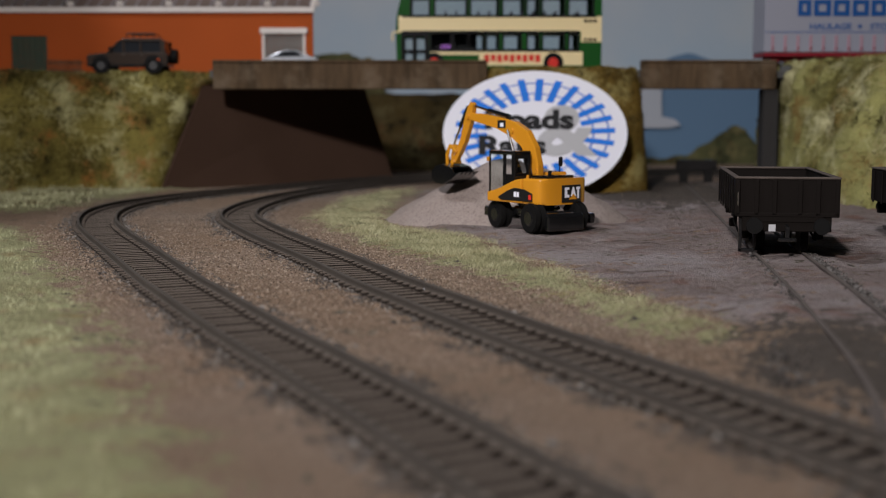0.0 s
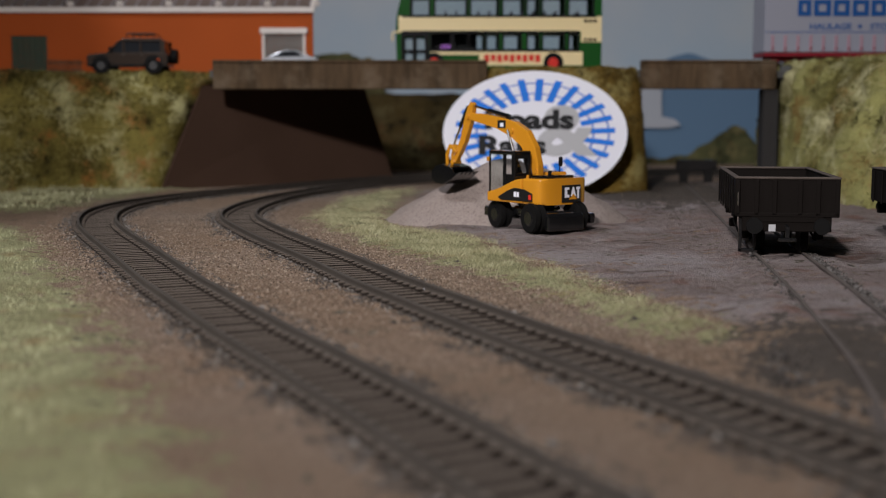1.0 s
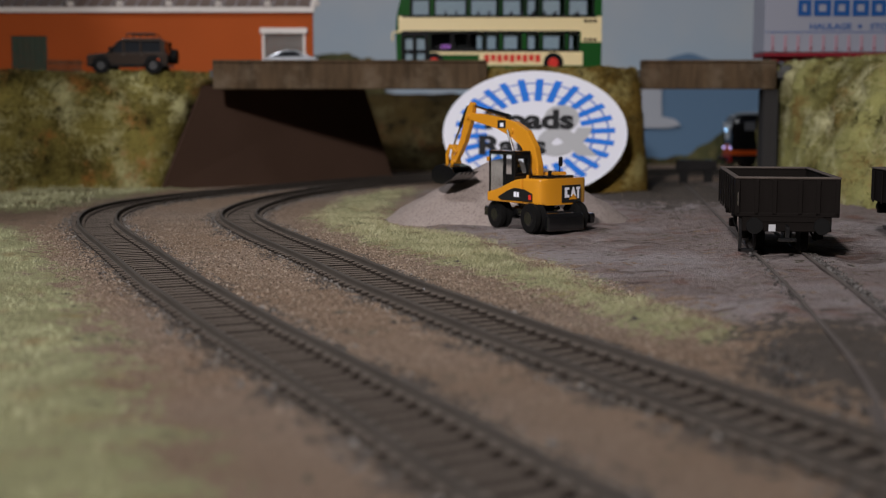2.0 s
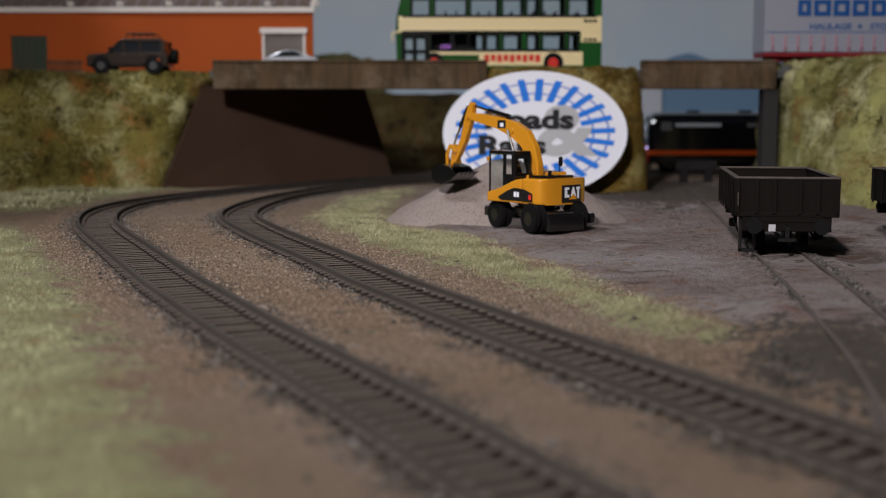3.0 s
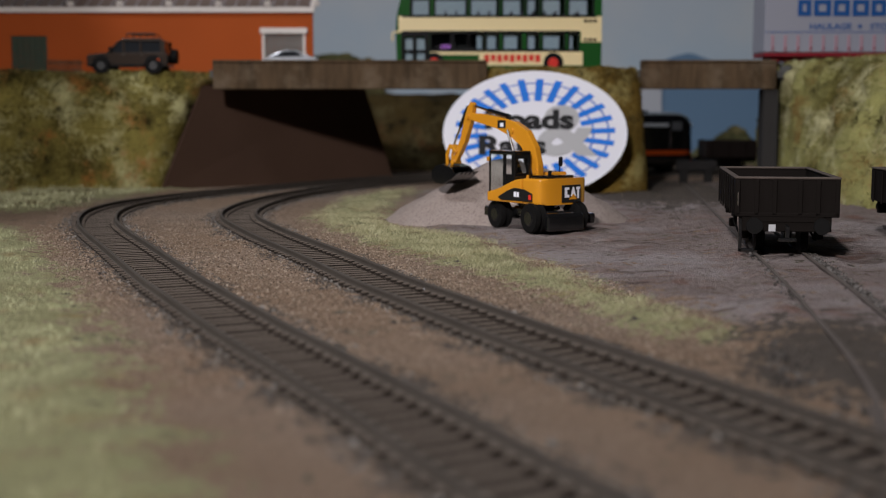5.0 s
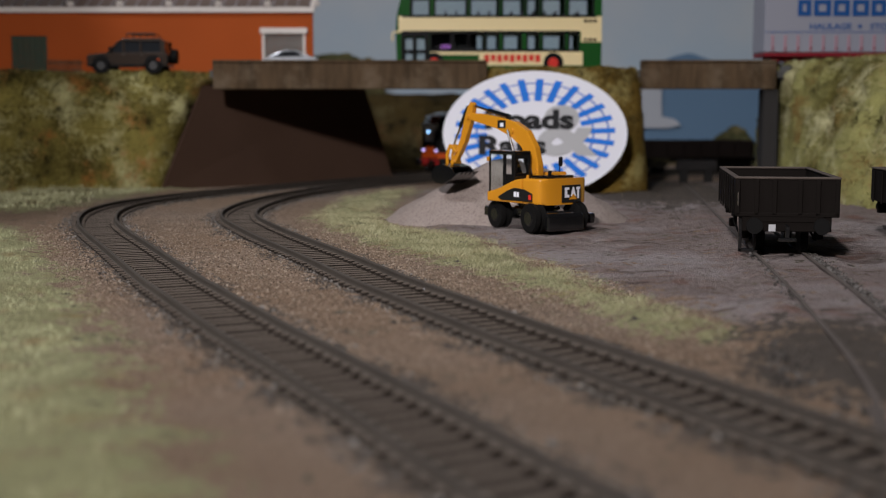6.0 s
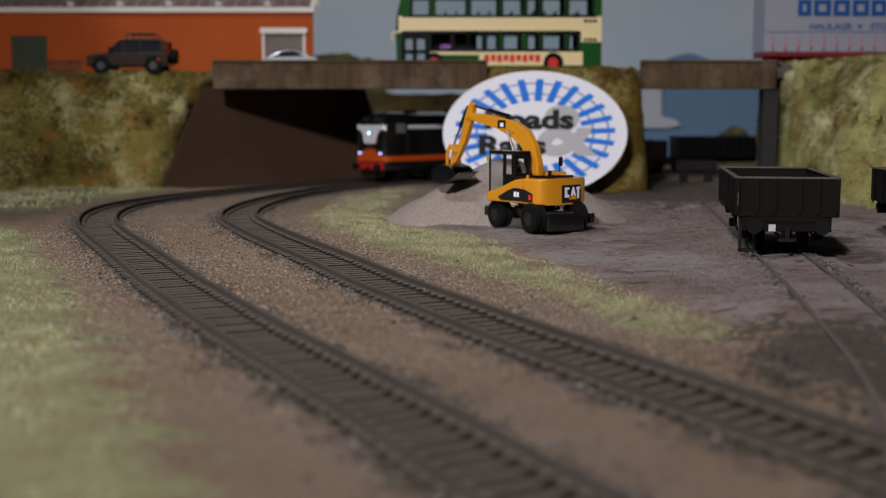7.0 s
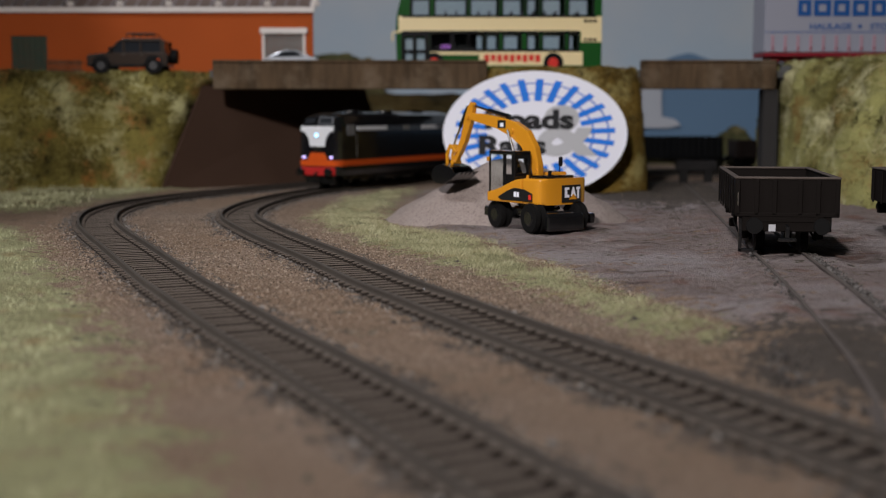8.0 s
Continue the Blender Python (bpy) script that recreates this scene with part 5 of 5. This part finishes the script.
# ---- cars ----
def build_suv():
    suv = c = thing("off_road_car", "dark bronze off-road car with roof rack on bank top", "car", pose(-0.2225, 0.848, 0.0786) @ Matrix.Scale(0.91, 4))
    w = 25.0
    lower = [(-32, 5), (-32.5, 11), (-31, 14.2), (-17, 15.5), (29, 16), (30.5, 14), (30.5, 5), (26, 4.5), (-26, 4.5)]
    bm = bmesh.new()
    prism(bm, lower, "y", 0, w, 0.9)
    part("body", bm, CAR_BRONZE, c)
    for y in (0.6, w - 1.8):
        for a, b, h in ((-4.2, -2.6, 24), (9, 10.6, 24.4), (25, 28.6, 24.4)):
            bm = bmesh.new()
            box(bm, a, b, y, y + 1.2, 15.5, h)
            part("pillar", bm, CAR_BRONZE, suv)
        bm = bmesh.new()
        prism(bm, [(-17, 15.3), (-14.8, 15.3), (-5.8, 24.4), (-8, 24.4)], "y", y, y + 1.2)
        part("pillar", bm, CAR_BRONZE, suv)
    bm = bmesh.new()
    prism(bm, [(-8, 24), (-4, 26.4), (25, 26.6), (29, 24)], "y", 0.4, w - 0.4, 0.6)
    part("car_roof", bm, CAR_BRONZE, c)
    bm = bmesh.new()
    prism(bm, [(-15, 15.4), (-6.6, 24), (27.5, 24), (28.2, 15.4)], "y", 1.3, w - 1.3)
    part("glazing", bm, DARK_GLASS, c)
    for x in (-21, 19.5):
        for y0, y1 in ((-0.6, 4), (w - 4, w + 0.6)):
            bm = bmesh.new()
            cyl(bm, (x, y0, 5.6), (x, y1, 5.6), 5.6, 5.6, 24)
            tyre = part("wheel", bm, RUBBER, c)
            bm = bmesh.new()
            yy = y0 if y0 < 0 else y1
            cyl(bm, (x, yy - 0.3, 5.6), (x, yy + 0.3, 5.6), 3.2, 3.2, 18)
            part("hub", bm, CHROME if y0 < 0 else BLACK, tyre, "dull metal wheel centre")
            bm = bmesh.new()
            cyl(bm, (x, yy + (0.35 if y0 < 0 else -0.35), 6.4), (x, yy + (0.75 if y0 < 0 else -0.75), 6.4), 7.3, 7.3, 24)
            part("wheel_arch", bm, BLACK, c)
    for x in (-4.9, 9.4):
        bm = bmesh.new()
        box(bm, x, x + 2.4, -0.35, 0.1, 13.6, 14.2, 0.1)
        part("door_handle", bm, CHROME, c)
    for y in (2.5, w - 6.5):
        bm = bmesh.new()
        box(bm, -33.0, -31.8, y, y + 4, 10.2, 13.0, 0.4)
        part("headlight", bm, CHROME, c)
    bm = bmesh.new()
    box(bm, -29.5, 28.5, -0.25, 0.4, 4.2, 6.6, 0.3)
    part("side_sill", bm, BLACK, c)
    bm = bmesh.new()
    cyl(bm, (30.6, 15, 13), (35, 15, 13), 6.0, 5.6, 24)
    part("spare_wheel", bm, RUBBER, c)
    bm = bmesh.new()
    for y in (2, 8, 15, 22):
        cyl(bm, (-1, y, 30.2), (20, y, 30.2), 0.45, 0.45, 8)
    for x in (-1, 9.5, 20):
        cyl(bm, (x, 2, 30.2), (x, 22, 30.2), 0.45, 0.45, 8)
        for y in (2, 22):
            cyl(bm, (x, y, 26), (x, y, 30.2), 0.4, 0.4, 8)
    part("roof_rack", bm, CAR_BRONZE, c)
    bm = bmesh.new()
    box(bm, -33, -31.6, 2, w - 2, 5, 8, 0.4)
    part("bumper", bm, BLACK, c)
    bm = bmesh.new()
    box(bm, -14.5, -12.5, -1.4, 0, 17, 20, 0.4)
    part("mirror", bm, BLACK, c)
    bm = bmesh.new()
    box(bm, 22.5, 24.5, -0.3, 0.1, 9, 11, 0.2)
    part("side_lamp", bm, LOCO_ORANGE, c)


def build_saloon():
    c = thing("saloon_car", "small silver saloon car parked behind the bridge parapet", "car", pose(-0.112, 0.880, 0.0806, 0, 0, 0))
    bm = bmesh.new()
    prism(bm, [(-22, 3), (-22.5, 8), (-15, 10.0), (-8, 14.6), (-3, 15.6), (5, 15.2), (12, 11), (20, 9.5), (21, 3)], "y", 0, 23, 1.2)
    part("body", bm, CAR_SILVER, c)
    bm = bmesh.new()
    prism(bm, [(-12.5, 10.4), (-7.2, 14.0), (-3, 14.9), (4.4, 14.5), (10, 11)], "y", -0.1, 23.1)
    part("glazing", bm, DARK_GLASS, c)
    for x in (-14, 14):
        for y0, y1 in ((-0.3, 4), (19, 23.3)):
            bm = bmesh.new()
            cyl(bm, (x, y0, 4.1), (x, y1, 4.1), 4.1, 4.1, 20)
            part("wheel", bm, RUBBER, c)


build_suv()
build_saloon()


# ---- lorry trailer ----
def build_trailer():
    t = thing("lorry_trailer", "pale grey curtain-sided trailer with blue lettering and dark red chassis", "trailer", pose(0.2305, 0.862, 0.084, 0, 0, 0))
    bm = bmesh.new()
    box(bm, 0, 178, 0, 33, 9.5, 62, 0.6)
    body = part("body", bm, TRAILER_GREY, t)
    bm = bmesh.new()
    box(bm, 0.4, 178, 0.4, 32.6, 6.6, 9.3, 0.3)
    box(bm, 8, 178, 7, 26, 3.4, 6.5, 0.3)
    part("chassis", bm, TRAILER_RED, t, "dark red chassis rail")
    bm = bmesh.new()
    prism(bm, [(6, 6.6), (14, 6.6), (10.5, 1.0), (7.5, 1.0)], "y", 5, 9, 0.3)
    prism(bm, [(6, 6.6), (14, 6.6), (10.5, 0.2), (7.5, 0.2)], "y", 24, 28, 0.3)
    part("landing_leg", bm, TRAILER_RED, t)
    for x in (112, 128, 144):
        for y0, y1 in ((0.8, 7), (26, 32.2)):
            bm = bmesh.new()
            cyl(bm, (x, y0, 6), (x, y1, 6), 5.9, 5.9, 24)
            part("wheel", bm, RUBBER, t)
    bm = bmesh.new()
    box(bm, -0.2, 178.2, -0.25, 0.05, 23.6, 24.1)
    part("curtain_seam", bm, TRAILER_BLUE, body)
    for k in range(20):
        bm = bmesh.new()
        x = 4.8 + k * 9.1
        box(bm, x, x + 2.0, -0.5, -0.08, 10.2, 21.6, 0.1)
        strap = part("strap", bm, TRAILER_PINK, t, "faded red curtain strap")
        bm = bmesh.new()
        box(bm, x + 0.7, x + 1.9, -0.8, -0.5, 11.5, 13.0, 0.1)
        part("buckle", bm, TRAILER_RED, strap)
    # large name as plain blocks
    def stroke(pts):
        bm = bmesh.new()
        prism(bm, pts, "y", -0.35, -0.08)
        part("name_block", bm, TRAILER_BLUE, body, "plain blue block of large name")

    z0, z1 = 35.2, 46.6
    for x, w in ((23.2, 9.5), (34.6, 12.2), (48.6, 11.6), (62.2, 11.8), (75.6, 10.8)):
        bm = bmesh.new()
        pierced(bm, x, x + w, z0, z1, [(x + 3.4, x + w - 3.4, z0 + 3.2, z1 - 3.2)], -0.35, -0.08)
        part("name_block", bm, TRAILER_BLUE, body, "plain hollow blue block of large name")
    part("word_haulage", shifted(lettering("HAULAGE", 6.0, 1.12, 0.06, 0.12), 47, -0.2, 27.6), TRAILER_BLUE, body)
    star = []
    for k in range(10):
        r = 2.2 if k % 2 == 0 else 0.9
        star.append((68 + r * math.sin(k * math.pi / 5), 27.8 + r * math.cos(k * math.pi / 5)))
    stroke(star)
    part("word_storage", shifted(lettering("STORAGE", 6.0, 1.12, 0.06, 0.12), 90, -0.2, 27.6), TRAILER_BLUE, body)


build_trailer()


# ---- fence by the factory ----
def build_fence():
    f = thing("fence", "low brown picket fence along the yard edge", "fence", pose(-0.300, 0.905, 0.0772))
    for z in (4, 10):
        bm = bmesh.new()
        box(bm, 0, 29, 0, 0.8, z, z + 1.2)
        part("rail", bm, CONCRETE, f)
    for k in range(10):
        bm = bmesh.new()
        box(bm, 0.5 + k * 2.75, 1.9 + k * 2.75, -0.7, -0.05, 0, 13, 0.1)
        part("picket", bm, CONCRETE, f)


build_fence()


# ---- static grass, stones and flock tufts ----
def blades(name, count, spot, size, material, label, seed, lean=0.5, width=0.16):
    rnd = random.Random(seed)
    verts, faces = [], []
    made = tries = 0
    while made < count and tries < count * 8:
        tries += 1
        p = spot(rnd)
        if p is None:
            continue
        x, y, z = p
        h = size * rnd.uniform(0.5, 1.3)
        a = rnd.uniform(0, 2 * math.pi)
        dx, dy = math.cos(a) * h * lean * rnd.random(), math.sin(a) * h * lean * rnd.random()
        b = rnd.uniform(0, math.pi)
        wx, wy = math.cos(b) * width, math.sin(b) * width
        k = len(verts)
        verts += [((x - wx) / 1000, (y - wy) / 1000, z / 1000), ((x + wx) / 1000, (y + wy) / 1000, z / 1000),
                  ((x + wx * 0.7 + dx * 0.4) / 1000, (y + wy * 0.7 + dy * 0.4) / 1000, (z + h * 0.55) / 1000), ((x + dx) / 1000, (y + dy) / 1000, (z + h) / 1000)]
        faces += [(k, k + 1, k + 2), (k, k + 2, k + 3)]
        made += 1
    mesh = bpy.data.meshes.new(name)
    mesh.from_pydata(verts, [], faces)
    mesh.materials.append(material)
    return tagged(new(name, mesh), label, "grass", kind="stuff")


def grass_material(name, a, b, c):
    n = Nodes(name, 0.7)
    g = n.tree.nodes.new("ShaderNodeNewGeometry")
    n.colour(n.ramp(g.outputs["Random Per Island"], [(0.0, a), (0.5, b), (1.0, c)]))
    n.bsdf.inputs["Subsurface Weight"].default_value = 0.0
    return n.mat


GRASS = grass_material("static_grass", (0.18, 0.165, 0.085), (0.29, 0.275, 0.15), (0.50, 0.475, 0.32))
GRASS_LAWN = grass_material("summer_static_grass", (0.27, 0.27, 0.14), (0.46, 0.46, 0.27), (0.62, 0.60, 0.40))


def zone_spot(poly, x0, x1, y0, y1, margin):
    def spot(rnd):
        x, y = rnd.uniform(x0, x1), rnd.uniform(y0, y1)
        d = inside(poly, x, y) + 5.5 * rough_at(x, y, 0.05, 3)
        if d < margin or rnd.random() > min(1, 0.08 + d / 14) * (0.10 + 1.8 * max(0.0, rough_at(x, y, 0.06, 3) + 0.15)):
            return None
        if track_distance(x, y) < 17:
            return None
        return x, y, -3.2 + min(1.0, max(0, d) / 8) + rough_at(x, y, 0.02, 3) * 1.2
    return spot


blades("verge_grass", 30000, zone_spot(VERGE, -75, 80, 270, 860, 1.5), 1.5, GRASS, "tufty pale green static grass strip beside the inner track", 1, 1.0, 0.04)
blades("lawn_grass", 24000, zone_spot(LAWN, -260, -20, 120, 580, 1.0), 1.2, GRASS_LAWN, "short pale green static grass at the layout edge", 2, 1.0, 0.06)
blades("bank_foot_grass", 5000, zone_spot(BANK_FOOT, -340, -180, 610, 880, 0), 2.6, GRASS_LAWN, "short grass along the foot of the bank", 3, 0.8, 0.2)


def crumbs(name, count, spot, lo, hi, material, label, seed):
    rnd = random.Random(seed)
    verts, faces = [], []
    base = [(-1, -1, -0.6), (1, -1, -0.5), (1, 1, -0.6), (-1, 1, -0.5), (-0.6, -0.7, 0.6), (0.7, -0.5, 0.7), (0.6, 0.7, 0.5), (-0.7, 0.6, 0.7)]
    quads = [(0, 3, 2, 1), (4, 5, 6, 7), (0, 1, 5, 4), (1, 2, 6, 5), (2, 3, 7, 6), (3, 0, 4, 7)]
    for _ in range(count):
        p = spot(rnd)
        if p is None:
            continue
        r = rnd.uniform(lo, hi) * rnd.random() ** 0.5
        rot = Euler((rnd.random() * 6, rnd.random() * 6, rnd.random() * 6)).to_matrix()
        k = len(verts)
        for b in base:
            v = rot @ Vector(b) * r * rnd.uniform(0.75, 1.2)
            verts.append(((p[0] + v.x) / 1000, (p[1] + v.y) / 1000, (p[2] + v.z) / 1000))
        faces += [tuple(k + i for i in q) for q in quads]
    mesh = bpy.data.meshes.new(name)
    mesh.from_pydata(verts, [], faces)
    mesh.materials.append(material)
    return tagged(new(name, mesh), label, "gravel", kind="stuff")


GRIT = grass_material("mixed_grit", (0.035, 0.022, 0.015), (0.24, 0.17, 0.12), (0.40, 0.325, 0.26))
ASH = grass_material("dark_grit", (0.05, 0.042, 0.038), (0.13, 0.115, 0.105), (0.26, 0.24, 0.225))


def earth_spot(rnd):
    y = 200 + 470 * (0.5 * rnd.random() + 0.5 * rnd.random())
    x = rnd.uniform(-230, 120) * (0.35 + 0.65 * y / 740)
    if inside(YARD, x, y) > 4 and rnd.random() < 0.75:
        return None
    d = track_distance(x, y)
    if d < 13.5:
        return None
    return x, y, ground_height(x, y) + 0.1


def ballast_spot(rnd):
    path = rnd.choice((INNER, OUTER))
    s = rnd.uniform(1250, 2080)
    p, d = along(path, s), heading(path, s)
    off = rnd.choice((-1, 1)) * rnd.uniform(10.8, 18)
    n = np.array([d[1], -d[0]])
    q = p + n * off
    return q[0], q[1], -2.9 + rnd.uniform(-0.2, 0.35)


crumbs("earth_grit", 64000, earth_spot, 0.10, 0.34, GRIT, "loose brown grit scattered over the earth", 11)
crumbs("track_grit", 12000, ballast_spot, 0.2, 0.6, ASH, "dark ballast grit along the rails", 12)
bm = bmesh.new()
box(bm, -1.5, 1.5, -0.9, 0.9, -0.3, 0.5, 0.2)
tagged(part("white_chip", bm, SIGN_WHITE), "tiny white paper chip lying between the rails", "litter").matrix_world = at(-6.8, 358, -2.4, 20)


SOOT = grass_material("sooty_grit", (0.025, 0.022, 0.02), (0.06, 0.052, 0.048), (0.14, 0.125, 0.115))


def siding_spot(rnd):
    a, r = rnd.uniform(0, 6.283), 44 * rnd.random()
    return 97 + math.cos(a) * r * 0.6 + math.sin(a) * r * 0.25, 256 + math.sin(a) * r * 1.1, -2.6 + rnd.uniform(-0.2, 0.9) * math.exp(-(r / 18) ** 2)


crumbs("siding_grit", 2600, siding_spot, 0.2, 0.75, SOOT, "heap of dark grit over the buried siding rails", 13)


CLINKER = grass_material("grey_clinker", (0.04, 0.035, 0.032), (0.075, 0.066, 0.062), (0.16, 0.15, 0.145))


def rail_side_spot(rnd):
    s = 880 - rnd.uniform(300, 470)
    p, d = along(SIDING, s), heading(SIDING, s)
    q = p + np.array([-d[1], d[0]]) * (rnd.gauss(11.2, 1.1) if rnd.random() < 0.8 else rnd.gauss(-9.5, 1.0))
    return q[0], q[1], -1.0 + rnd.uniform(-0.3, 0.7)


crumbs("rail_side_grit", 1800, rail_side_spot, 0.2, 0.6, CLINKER, "grey clinker heaped along the siding rail", 14)


def bank_tufts(bank_name, count, size, material, label, seed):
    """Flock fibres standing out of a bank's skin."""
    rnd = random.Random(seed)
    mesh = bpy.data.objects[bank_name].data
    polys = mesh.polygons
    verts, faces = [], []
    for _ in range(count):
        p = polys[rnd.randrange(len(polys))]
        vs = [mesh.vertices[i].co for i in p.vertices]
        w = [rnd.random() for _ in vs]
        c = sum((v * k for v, k in zip(vs, w)), Vector()) / sum(w)
        n = p.normal if p.normal.z > -0.2 else -p.normal
        d = (n + Vector((rnd.uniform(-1, 1), rnd.uniform(-1, 1), rnd.uniform(-0.3, 1.0))) * 0.8).normalized() * size * rnd.uniform(0.4, 1.2) * 0.001
        side = d.cross(Vector((rnd.uniform(-1, 1), rnd.uniform(-1, 1), rnd.uniform(-1, 1)))).normalized() * 0.00028
        k = len(verts)
        verts += [tuple(c - side), tuple(c + side), tuple(c + d)]
        faces.append((k, k + 1, k + 2))
    out = bpy.data.meshes.new("bank_flock")
    out.from_pydata(verts, [], faces)
    out.materials.append(material)
    return tagged(new("bank_flock", out), label, "grass", kind="stuff")


bank_tufts("bank_left", 16000, 2.6, FLOCK_LEFT, "loose flock fibres on the mottled embankment", 21)
bank_tufts("bank_right", 18000, 3.0, FLOCK_RIGHT, "loose flock fibres on the cutting side", 22)
bank_tufts("bank_pier", 6000, 2.2, FLOCK_PIER, "loose flock fibres on the bridge pier", 23)


# ---- what moves: the train, round the inner line ----
NOSE = [(0.0, 718.0), (1.7, 837.0), (2.8, 914.0), (3.5, 963.0), (4.5, 1029.0), (5.2, 1074.0), (5.8, 1113.0), (6.3, 1148.0), (6.9, 1194.0), (7.4, 1234.0), (8.0, 1282.5)]


def on_track(front, length, pivot):
    """Pose of a vehicle with its front end at a length along the inner line."""
    a, b = along(INNER, front - pivot), along(INNER, front - length + pivot)
    d = (a - b) / np.linalg.norm(a - b)
    nose = a + d * pivot
    return pose(nose[0] / 1000, nose[1] / 1000, 0, 0, 0, math.degrees(math.atan2(d[1], d[0])) - 90)


def motions():
    times = [t for t, _ in NOSE]
    fronts = [s for _, s in NOSE]
    for ob, length, pivot, behind in TRAIN:
        rows = [(t, on_track(np.interp(t, times, fronts) - behind, length, pivot)) for t in np.arange(0, 8.01, 0.25)]
        walk(ob, rows)
    for ob, wheels, _ in SPINNING:
        for axle, y, r in wheels:
            rows = []
            for t in np.arange(0, 8.01, 0.1):
                turn = math.degrees((np.interp(t, times, fronts) - fronts[0]) / r)
                rows.append((t, pose(0, y / 1000, r / 1000, -turn)))
            walk(axle, rows)


motions()
